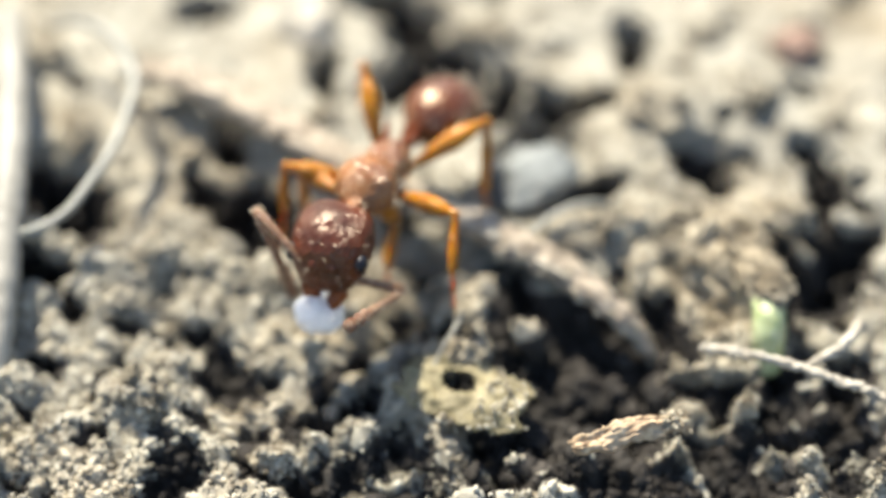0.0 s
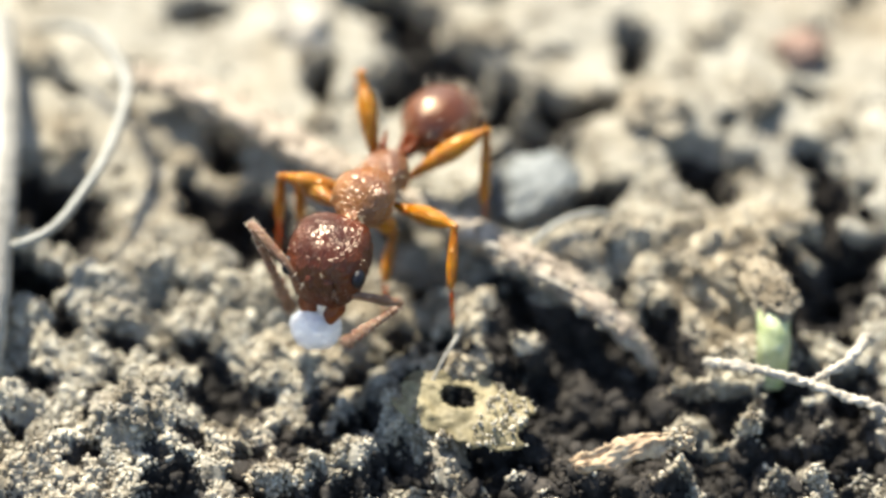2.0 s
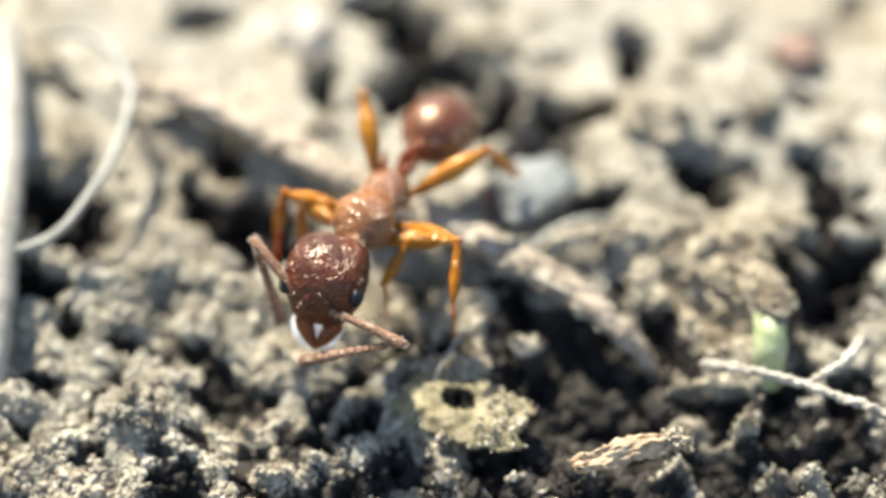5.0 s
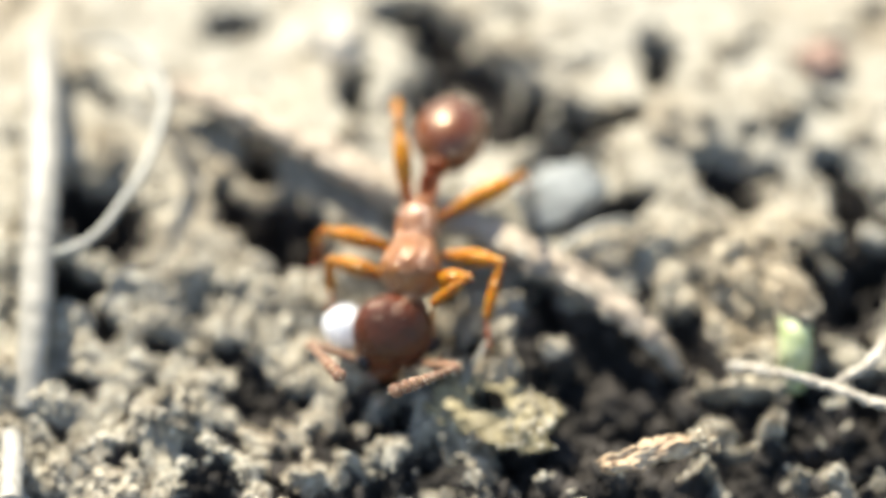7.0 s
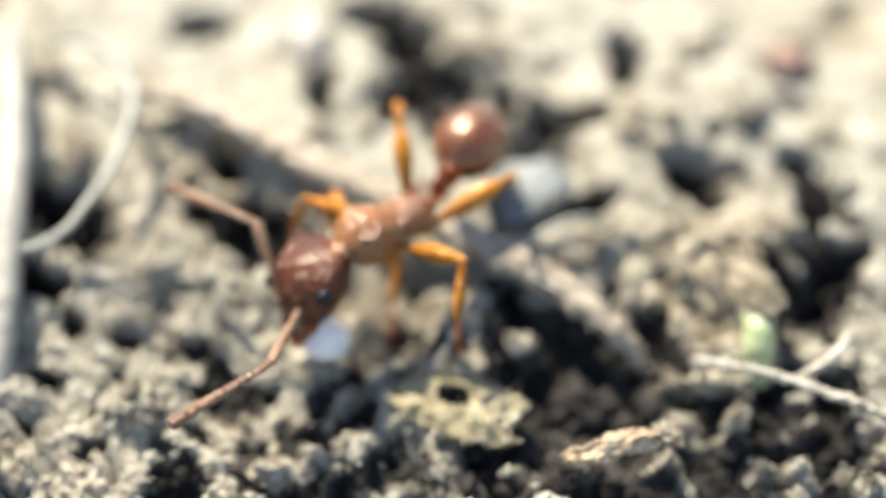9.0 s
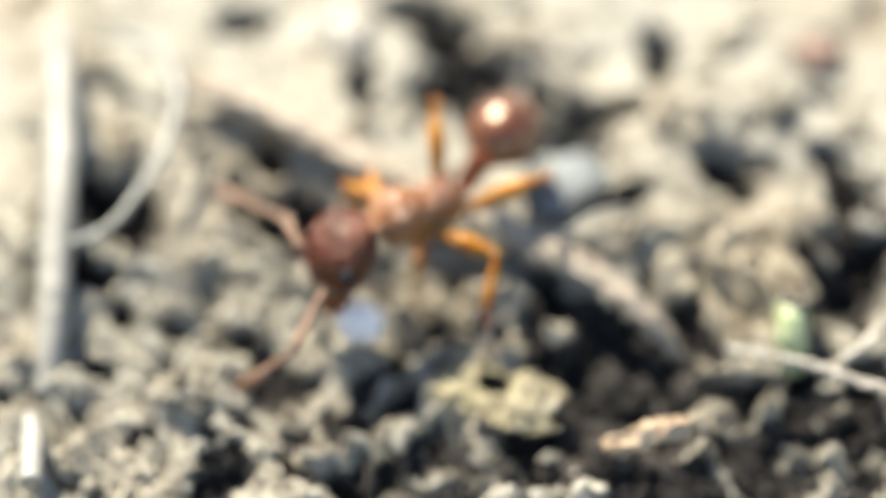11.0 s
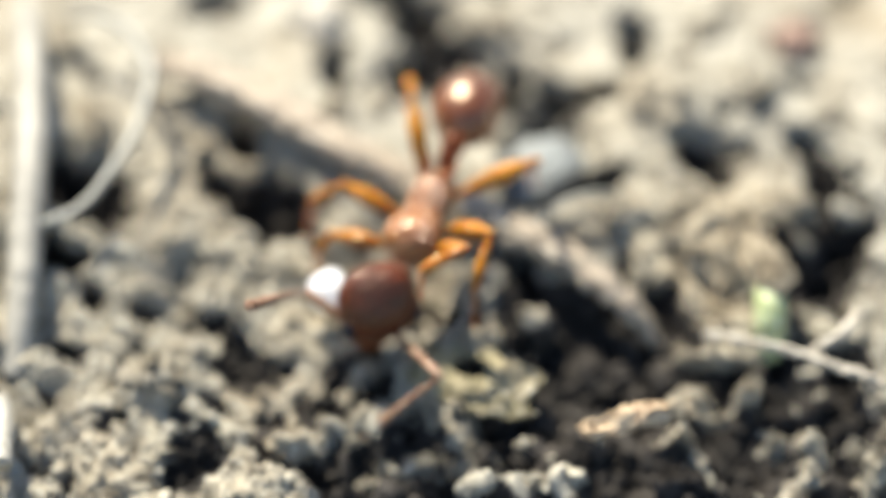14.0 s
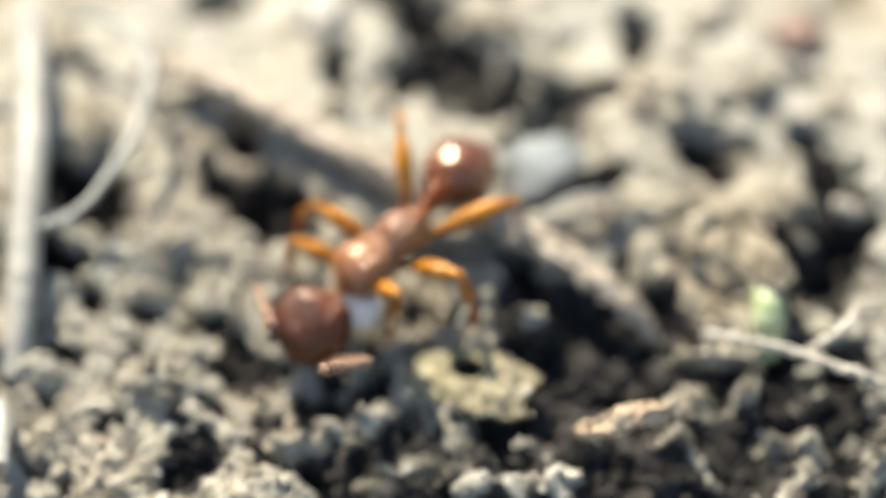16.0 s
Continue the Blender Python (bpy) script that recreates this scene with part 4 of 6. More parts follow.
def motions():
    # the ant turns about the droplet; parts move in their parent's space
    walk(ant, [
        (0, pose(-0.000336, -0.000167, 0.001587, 0.0, -15.2, -112.6)),
        (3.5, pose(-0.000336, -0.000167, 0.001587, 0.0, -15.2, -112.6)),
        (6, pose(-0.000339, -0.000646, 0.001384, 0.0, -0.3, -110.6)),
        (6.5, pose(-0.000353, -0.000722, 0.001247, 0.0, 9.7, -102.6)),
        (7, pose(-0.000219, -0.000818, 0.001263, 0.0, 8.5, -97.5)),
        (7.5, pose(-0.000133, -0.000665, 0.001038, 0.0, 25.6, -101.0)),
        (8, pose(-0.000368, -0.000758, 0.001315, 0.0, 4.7, -114.9)),
        (8.5, pose(-0.000241, -0.000672, 0.001345, 0.0, 2.6, -123.9)),
        (9, pose(-0.000154, -0.000700, 0.001474, 0.0, -6.8, -141.6)),
        (11.5, pose(-0.000364, -0.000558, 0.001544, 0.0, -12.0, -142.7)),
        (12, pose(-0.000411, -0.000583, 0.001517, 0.0, -10.0, -135.4)),
        (12.5, pose(0.000141, -0.000804, 0.001411, 0.0, -2.2, -109.4)),
        (13, pose(0.000086, -0.000840, 0.001357, 0.0, 1.6, -112.5)),
        (13.5, pose(0.000042, -0.000888, 0.001324, 0.0, 4.1, -115.0)),
        (14, pose(0.000117, -0.000858, 0.001261, 0.0, 8.7, -110.6)),
        (14.5, pose(0.000166, -0.000882, 0.001242, 0.0, 10.0, -110.5)),
        (15, pose(0.000068, -0.000945, 0.001332, 0.0, 3.5, -114.9)),
        (15.5, pose(-0.000430, -0.000959, 0.001244, 0.0, 9.9, -136.4)),
        (16, pose(-0.000421, -0.001249, 0.001055, 0.0, 24.3, -142.2)),
    ])
    walk(ANT["head"], [
        (0, pose(0.001204, -0.000090, -0.000480, 6.2, 52.0, 10.7)),
        (3.5, pose(0.001204, -0.000090, -0.000480, 6.2, 52.0, 10.7)),
        (6, pose(0.001305, -0.000212, -0.000316, -7.1, 46.3, 8.8)),
        (6.5, pose(0.001177, -0.000233, -0.000453, -18.3, 52.8, 8.3)),
        (7, pose(0.001124, -0.000164, -0.000521, -26.0, 69.5, 2.4)),
        (7.5, pose(0.001217, -0.000264, -0.000398, -30.1, 52.2, 0.1)),
        (8, pose(0.001286, -0.000228, -0.000334, -11.8, 61.6, 7.5)),
        (8.5, pose(0.001240, -0.000253, -0.000378, -12.7, 62.9, -1.0)),
        (9, pose(0.001143, -0.000134, -0.000516, 24.4, 41.5, 29.6)),
        (11.5, pose(0.001134, -0.000184, -0.000507, 34.5, 62.4, 32.4)),
        (12, pose(0.001283, 0.000013, -0.000408, 39.8, 45.9, 48.8)),
        (12.5, pose(0.001292, -0.000172, -0.000357, -39.3, 70.4, -7.7)),
        (13, pose(0.001314, -0.000204, -0.000307, -40.6, 65.7, -2.8)),
        (13.5, pose(0.001340, -0.000154, -0.000288, -37.5, 70.7, 7.5)),
        (14, pose(0.001350, -0.000168, -0.000261, -31.2, 70.2, 12.0)),
        (14.5, pose(0.001351, -0.000204, -0.000230, -42.0, 71.5, 3.9)),
        (15, pose(0.001329, -0.000250, -0.000238, -38.0, 70.4, -8.5)),
        (15.5, pose(0.001314, -0.000038, -0.000365, -9.3, 57.7, 22.2)),
        (16, pose(0.001417, 0.000115, -0.000060, -18.3, 48.6, 13.3)),
    ])
    walk(ANT["gaster"], [
        (0, pose(-0.001689, 0.000274, 0.000140, -4.4, 8.5, -17.0)),
        (3.5, pose(-0.001689, 0.000274, 0.000140, -4.4, 8.5, -17.0)),
        (6, pose(-0.002004, 0.000122, -0.000002, -0.0, -0.1, -5.7)),
        (6.5, pose(-0.001960, 0.000279, -0.000206, 2.2, -9.7, -13.4)),
        (7, pose(-0.001977, 0.000223, -0.000176, 1.6, -8.3, -10.6)),
        (7.5, pose(-0.001916, 0.000101, -0.000458, 2.2, -22.0, -5.1)),
        (8, pose(-0.001990, 0.000067, -0.000207, 0.3, -9.8, -3.2)),
        (8.5, pose(-0.001999, -0.000119, -0.000113, -0.3, -5.3, 5.6)),
        (9, pose(-0.001883, -0.000512, 0.000179, 2.9, 8.4, 25.1)),
        (11.5, pose(-0.001869, -0.000450, 0.000349, 4.6, 16.6, 22.7)),
        (12, pose(-0.001919, -0.000349, 0.000303, 2.9, 14.4, 17.2)),
        (12.5, pose(-0.001969, 0.000047, 0.000308, -0.1, 14.6, -2.3)),
        (13, pose(-0.002003, -0.000027, 0.000131, -0.0, 6.1, 1.3)),
        (13.5, pose(-0.002000, -0.000119, 0.000098, -0.4, 4.6, 5.6)),
        (14, pose(-0.002005, -0.000055, -0.000092, -0.4, -4.3, 2.6)),
        (14.5, pose(-0.001992, -0.000108, -0.000180, -0.9, -8.5, 5.1)),
        (15, pose(-0.001998, -0.000087, -0.000145, -0.3, -6.8, 4.1)),
        (15.5, pose(-0.001879, -0.000251, -0.000489, -2.3, -23.6, 13.0)),
        (16, pose(-0.001637, -0.000493, -0.000727, -12.4, -36.6, 30.2)),
    ])
    walk(ANT["petiole"], [
        (0, pose(-0.000790, 0.000000, 0.000000, -4.4, 8.5, -17.0)),
        (3.5, pose(-0.000790, 0.000000, 0.000000, -4.4, 8.5, -17.0)),
        (6, pose(-0.000790, 0.000000, 0.000000, -0.0, -0.1, -5.7)),
        (6.5, pose(-0.000790, -0.000000, 0.000000, 2.2, -9.7, -13.4)),
        (7, pose(-0.000790, 0.000000, 0.000000, 1.6, -8.3, -10.6)),
        (7.5, pose(-0.000790, 0.000000, 0.000000, 2.2, -22.0, -5.1)),
        (8, pose(-0.000790, 0.000000, 0.000000, 0.3, -9.8, -3.2)),
        (8.5, pose(-0.000790, 0.000000, 0.000000, -0.3, -5.3, 5.6)),
        (9, pose(-0.000790, 0.000000, -0.000000, 2.9, 8.4, 25.1)),
        (11.5, pose(-0.000790, -0.000000, 0.000000, 4.6, 16.6, 22.7)),
        (12, pose(-0.000790, -0.000000, 0.000000, 2.9, 14.4, 17.2)),
        (12.5, pose(-0.000790, -0.000000, 0.000000, -0.1, 14.6, -2.3)),
        (13, pose(-0.000790, -0.000000, -0.000000, -0.0, 6.1, 1.3)),
        (13.5, pose(-0.000790, 0.000000, -0.000000, -0.4, 4.6, 5.6)),
        (14, pose(-0.000790, 0.000000, 0.000000, -0.4, -4.3, 2.6)),
        (14.5, pose(-0.000790, 0.000000, 0.000000, -0.9, -8.5, 5.1)),
        (15, pose(-0.000790, -0.000000, -0.000000, -0.3, -6.8, 4.1)),
        (15.5, pose(-0.000790, 0.000000, 0.000000, -2.3, -23.6, 13.0)),
        (16, pose(-0.000790, 0.000000, 0.000000, -12.4, -36.6, 30.2)),
    ])
    walk(ANT["scape_left"], [
        (0, pose(0.000400, 0.000170, 0.000200, -13.4, 45.4, 91.9)),
        (3.5, pose(0.000400, 0.000170, 0.000200, -13.4, 45.4, 91.9)),
        (4.75, pose(0.000400, 0.000170, 0.000200, -23.6, 2.2, 79.5)),
        (6, pose(0.000400, 0.000170, 0.000200, -25.9, -41.8, 72.4)),
        (6.5, pose(0.000400, 0.000170, 0.000200, -71.5, -60.0, 126.5)),
        (6.75, pose(0.000400, 0.000170, 0.000200, -87.0, -57.2, 138.2)),
        (7, pose(0.000400, 0.000170, 0.000200, -99.9, -53.0, 147.3)),
        (7.5, pose(0.000400, 0.000170, 0.000200, -108.2, -53.0, 155.3)),
        (8, pose(0.000400, 0.000170, 0.000200, -17.1, -62.1, 16.5)),
        (8.5, pose(0.000400, 0.000170, 0.000200, -46.2, -64.7, 49.0)),
        (9, pose(0.000400, 0.000170, 0.000200, -44.7, -35.2, 22.4)),
        (11.5, pose(0.000400, 0.000170, 0.000200, -53.8, -34.7, 32.5)),
        (11.75, pose(0.000400, 0.000170, 0.000200, -44.8, -12.4, 23.9)),
        (12, pose(0.000400, 0.000170, 0.000200, -39.2, 10.7, 18.9)),
        (12.25, pose(0.000400, 0.000170, 0.000200, -36.0, -25.4, 71.5)),
        (12.5, pose(0.000400, 0.000170, 0.000200, -74.0, -44.8, 147.3)),
        (12.75, pose(0.000400, 0.000170, 0.000200, -59.0, -75.3, 97.6)),
        (13, pose(0.000400, 0.000170, 0.000200, 38.4, -64.0, -32.5)),
        (13.5, pose(0.000400, 0.000170, 0.000200, 54.2, -81.8, -43.3)),
        (13.75, pose(0.000400, 0.000170, 0.000200, -29.3, -85.6, 44.3)),
        (14, pose(0.000400, 0.000170, 0.000200, -72.7, -78.5, 91.7)),
        (14.5, pose(0.000400, 0.000170, 0.000200, -139.4, -70.6, 162.0)),
        (15, pose(0.000400, 0.000170, 0.000200, -103.1, -59.1, 140.6)),
        (15.5, pose(0.000400, 0.000170, 0.000200, -58.0, -37.0, 101.2)),
        (15.75, pose(0.000400, 0.000170, 0.000200, -53.7, -26.9, 112.8)),
        (16, pose(0.000400, 0.000170, 0.000200, -47.6, -17.8, 124.3)),
    ])
    walk(ANT["funiculus_left"], [
        (0, pose(0.000374, 0.000956, -0.000597, -12.0, -63.8, -26.6)),
        (3.5, pose(0.000374, 0.000956, -0.000597, -12.0, -64.2, -26.6)),
        (4.75, pose(0.000604, 0.001270, 0.000157, 33.0, -3.5, -70.1)),
        (6, pose(0.000652, 0.000965, 0.000947, 45.5, 64.7, -75.9)),
        (6.5, pose(0.000067, 0.000620, 0.001170, 71.3, 53.9, -24.1)),
        (6.75, pose(-0.000052, 0.000574, 0.001142, 48.5, 11.7, -75.9)),
        (7, pose(-0.000167, 0.000534, 0.001094, 65.2, -31.3, -117.4)),
        (7.5, pose(-0.000213, 0.000452, 0.001094, 69.7, -34.9, -118.8)),
        (8, pose(0.000902, 0.000319, 0.001190, 48.7, -42.8, -99.5)),
        (8.5, pose(0.000713, 0.000532, 0.001212, 3.3, -40.0, -24.6)),
        (9, pose(0.001246, 0.000518, 0.000846, -23.9, -28.6, -29.1)),
        (11.5, pose(0.001176, 0.000664, 0.000838, -10.7, 7.0, -43.9)),
        (11.75, pose(0.001400, 0.000613, 0.000442, -26.1, -38.0, -13.4)),
        (12, pose(0.001441, 0.000526, -0.000008, -93.2, -54.3, 64.2)),
        (12.25, pose(0.000721, 0.001130, 0.000679, 17.6, -24.2, -20.1)),
        (12.5, pose(-0.000269, 0.000600, 0.000989, 69.3, 42.1, -7.1)),
        (12.75, pose(0.000363, 0.000452, 0.001284, 66.2, 2.5, -41.5)),
        (13, pose(0.000813, -0.000094, 0.001207, 87.8, -31.5, -80.4)),
        (13.5, pose(0.000516, 0.000060, 0.001309, 44.3, -57.4, -51.0)),
        (13.75, pose(0.000460, 0.000230, 0.001317, 83.1, -19.3, -60.4)),
        (14, pose(0.000393, 0.000394, 0.001297, 115.2, 16.1, -44.8)),
        (14.5, pose(0.000047, 0.000285, 0.001257, 127.5, 51.4, -7.6)),
        (15, pose(-0.000045, 0.000535, 0.001161, 90.2, 45.7, -22.6)),
        (15.5, pose(0.000226, 0.001047, 0.000875, 67.9, 44.5, -48.8)),
        (15.75, pose(0.000014, 0.001090, 0.000708, 60.3, -19.0, -86.4)),
        (16, pose(-0.000200, 0.001051, 0.000542, 130.2, -61.9, -173.9)),
    ])
    walk(ANT["scape_right"], [
        (0, pose(0.000400, -0.000170, 0.000200, 18.2, -3.1, -126.3)),
        (0.5, pose(0.000400, -0.000170, 0.000200, 18.2, -3.1, -126.3)),
        (1, pose(0.000400, -0.000170, 0.000200, 15.8, -15.8, -106.8)),
        (1.5, pose(0.000400, -0.000170, 0.000200, 18.2, -3.1, -126.3)),
        (3.5, pose(0.000400, -0.000170, 0.000200, 18.2, -3.1, -126.3)),
        (6, pose(0.000400, -0.000170, 0.000200, 17.7, 2.4, -132.8)),
        (6.25, pose(0.000400, -0.000170, 0.000200, 20.0, 12.7, -131.1)),
        (6.5, pose(0.000400, -0.000170, 0.000200, 22.7, 23.0, -128.9)),
        (7, pose(0.000400, -0.000170, 0.000200, 44.1, 30.0, -108.2)),
        (7.5, pose(0.000400, -0.000170, 0.000200, 36.7, 35.7, -120.6)),
        (7.75, pose(0.000400, -0.000170, 0.000200, 28.4, 30.3, -138.1)),
        (8, pose(0.000400, -0.000170, 0.000200, 22.6, 23.2, -153.6)),
        (8.5, pose(0.000400, -0.000170, 0.000200, 40.2, 8.8, -130.1)),
        (9, pose(0.000400, -0.000170, 0.000200, 39.1, -24.2, -149.6)),
        (11.5, pose(0.000400, -0.000170, 0.000200, 50.1, 8.7, -111.8)),
        (12, pose(0.000400, -0.000170, 0.000200, 31.5, -30.7, -126.1)),
        (12.5, pose(0.000400, -0.000170, 0.000200, 43.7, 16.5, -90.7)),
        (12.75, pose(0.000400, -0.000170, 0.000200, 36.4, 25.8, -106.0)),
        (13, pose(0.000400, -0.000170, 0.000200, 25.9, 32.7, -123.9)),
        (13.25, pose(0.000400, -0.000170, 0.000200, 28.9, 34.3, -123.5)),
        (13.5, pose(0.000400, -0.000170, 0.000200, 31.9, 35.9, -123.0)),
        (13.75, pose(0.000400, -0.000170, 0.000200, 32.3, 37.3, -125.0)),
        (14, pose(0.000400, -0.000170, 0.000200, 32.6, 38.7, -127.0)),
        (14.5, pose(0.000400, -0.000170, 0.000200, 30.1, 44.5, -130.8)),
        (14.75, pose(0.000400, -0.000170, 0.000200, 33.0, 36.9, -127.7)),
        (15, pose(0.000400, -0.000170, 0.000200, 35.2, 29.3, -125.3)),
        (15.25, pose(0.000400, -0.000170, 0.000200, 34.3, 22.1, -134.8)),
        (15.5, pose(0.000400, -0.000170, 0.000200, 34.7, 14.9, -143.8)),
        (16, pose(0.000400, -0.000170, 0.000200, 44.1, 13.7, -136.3)),
    ])
    walk(ANT["funiculus_right"], [
        (0, pose(-0.000261, -0.001072, 0.000260, -22.1, 41.8, 28.9)),
        (0.5, pose(-0.000261, -0.001072, 0.000260, -22.2, 40.3, 28.6)),
        (1, pose(0.000088, -0.001202, 0.000505, -21.7, 43.5, 43.0)),
        (1.5, pose(-0.000261, -0.001072, 0.000260, -22.2, 40.7, 28.6)),
        (3.5, pose(-0.000261, -0.001072, 0.000260, -22.3, 41.0, 28.4)),
        (6, pose(-0.000360, -0.000991, 0.000153, -19.4, 45.9, 20.7)),
        (6.25, pose(-0.000318, -0.000993, -0.000047, -15.1, -20.4, 31.0)),
        (6.5, pose(-0.000247, -0.000973, -0.000238, -73.8, -83.7, 95.1)),
        (7, pose(0.000096, -0.001092, -0.000359, -165.6, -66.1, -176.2)),
        (7.5, pose(-0.000063, -0.000952, -0.000454, -173.6, -72.4, -172.0)),
        (7.75, pose(-0.000319, -0.000815, -0.000366, 77.7, -42.5, -99.5)),
        (8, pose(-0.000523, -0.000628, -0.000240, 39.4, 0.6, -112.9)),
        (8.5, pose(-0.000313, -0.001017, 0.000029, 45.4, -13.1, -105.8)),
        (9, pose(-0.000481, -0.000686, 0.000660, 17.0, -6.9, -94.0)),
        (11.5, pose(-0.000012, -0.001198, 0.000030, 31.9, 1.1, -84.6)),
        (12, pose(-0.000168, -0.000948, 0.000772, 26.8, 15.3, -104.2)),
        (12.5, pose(0.000386, -0.001244, -0.000118, 41.2, 14.3, -31.3)),
        (12.75, pose(0.000120, -0.001139, -0.000287, 46.4, -36.7, -33.3)),
        (13, pose(-0.000125, -0.000952, -0.000406, 114.0, -83.8, -99.0)),
        (13.25, pose(-0.000110, -0.000941, -0.000432, 68.2, -35.5, -73.7)),
        (13.5, pose(-0.000094, -0.000931, -0.000456, 49.6, 11.6, -87.7)),
        (13.75, pose(-0.000111, -0.000900, -0.000478, 82.3, -15.7, -98.4)),
        (14, pose(-0.000125, -0.000868, -0.000501, 125.7, -30.8, -125.8)),
        (14.5, pose(-0.000122, -0.000776, -0.000584, 158.2, -66.0, -151.3)),
        (14.75, pose(-0.000147, -0.000879, -0.000472, -22.0, -44.4, 23.7)),
        (15, pose(-0.000164, -0.000968, -0.000348, -27.4, 25.0, 19.6)),
        (15.25, pose(-0.000331, -0.000907, -0.000222, -32.6, -26.0, 34.1)),
        (15.5, pose(-0.000473, -0.000810, -0.000088, -81.2, -68.6, 87.7)),
        (16, pose(-0.000387, -0.000922, -0.000065, -100.2, -55.3, 119.0)),
    ])
    walk(ANT["femur_fore_left"], [
        (0, pose(0.000420, 0.000200, -0.000220, 1.0, 39.4, 176.8)),
        (3.5, pose(0.000420, 0.000200, -0.000220, 1.0, 39.4, 176.8)),
        (6, pose(0.000420, 0.000200, -0.000220, -0.2, -40.0, 64.7)),
        (6.5, pose(0.000420, 0.000200, -0.000220, -11.9, -42.1, 67.6)),
        (7, pose(0.000420, 0.000200, -0.000220, -11.3, -44.1, 70.7)),
        (7.5, pose(0.000420, 0.000200, -0.000220, -28.5, -39.6, 72.7)),
        (8, pose(0.000420, 0.000200, -0.000220, -5.9, -35.1, 74.5)),
        (8.5, pose(0.000420, 0.000200, -0.000220, -2.4, 0.3, 133.4)),
        (9, pose(0.000420, 0.000200, -0.000220, -2.5, 35.4, -167.3)),
        (11.5, pose(0.000420, 0.000200, -0.000220, -5.8, 30.9, -160.4)),
        (12, pose(0.000420, 0.000200, -0.000220, -3.0, 28.7, -168.2)),
        (12.5, pose(0.000420, 0.000200, -0.000220, 0.9, -21.7, 142.4)),
        (13, pose(0.000420, 0.000200, -0.000220, -2.6, -47.8, 59.8)),
        (13.5, pose(0.000420, 0.000200, -0.000220, -6.2, -47.9, 71.5)),
        (14, pose(0.000420, 0.000200, -0.000220, -12.9, -46.7, 83.0)),
        (14.5, pose(0.000420, 0.000200, -0.000220, -13.1, -38.1, 84.4)),
        (15, pose(0.000420, 0.000200, -0.000220, -4.6, -29.3, 85.6)),
        (15.5, pose(0.000420, 0.000200, -0.000220, -10.9, -20.7, 86.5)),
        (16, pose(0.000420, 0.000200, -0.000220, -32.2, -38.9, 105.0)),
    ])
    walk(ANT["tibia_fore_left"], [
        (0, pose(-0.000313, 0.000241, -0.000823, 4.4, 53.0, 12.7)),
        (3.5, pose(-0.000313, 0.000241, -0.000823, 4.4, 53.0, 12.7)),
        (6, pose(0.000731, 0.000858, 0.000391, 0.5, 57.8, -67.2)),
        (6.5, pose(0.000688, 0.000852, 0.000417, 15.5, 49.0, -67.0)),
        (7, pose(0.000645, 0.000844, 0.000441, 11.5, 40.2, -66.7)),
        (7.5, pose(0.000637, 0.000899, 0.000386, 39.7, 47.0, -68.5)),
        (8, pose(0.000628, 0.000949, 0.000326, 8.7, 53.8, -70.3)),
        (8.5, pose(-0.000233, 0.000890, -0.000226, 2.8, 37.0, -39.1)),
        (9, pose(-0.000335, 0.000030, -0.000770, 7.2, 58.2, 37.6)),
        (11.5, pose(-0.000348, -0.000073, -0.000708, 11.1, 47.2, 45.5)),
        (12, pose(-0.000396, 0.000029, -0.000676, 9.0, 57.1, 35.6)),
        (12.5, pose(-0.000280, 0.000738, 0.000131, -1.0, 46.8, -31.9)),
        (13, pose(0.000741, 0.000751, 0.000484, 4.3, 59.7, -74.2)),
        (13.5, pose(0.000622, 0.000804, 0.000484, 5.1, 36.6, -56.4)),
        (14, pose(0.000500, 0.000846, 0.000472, 7.1, 11.6, -46.5)),
        (14.5, pose(0.000493, 0.000944, 0.000367, 10.8, 30.9, -54.4)),
        (15, pose(0.000484, 0.001026, 0.000245, 6.2, 50.9, -66.5)),
        (15.5, pose(0.000474, 0.001087, 0.000116, 25.0, 67.4, -89.2)),
        (16, pose(0.000229, 0.000914, 0.000377, 56.7, 60.1, -33.9)),
    ])
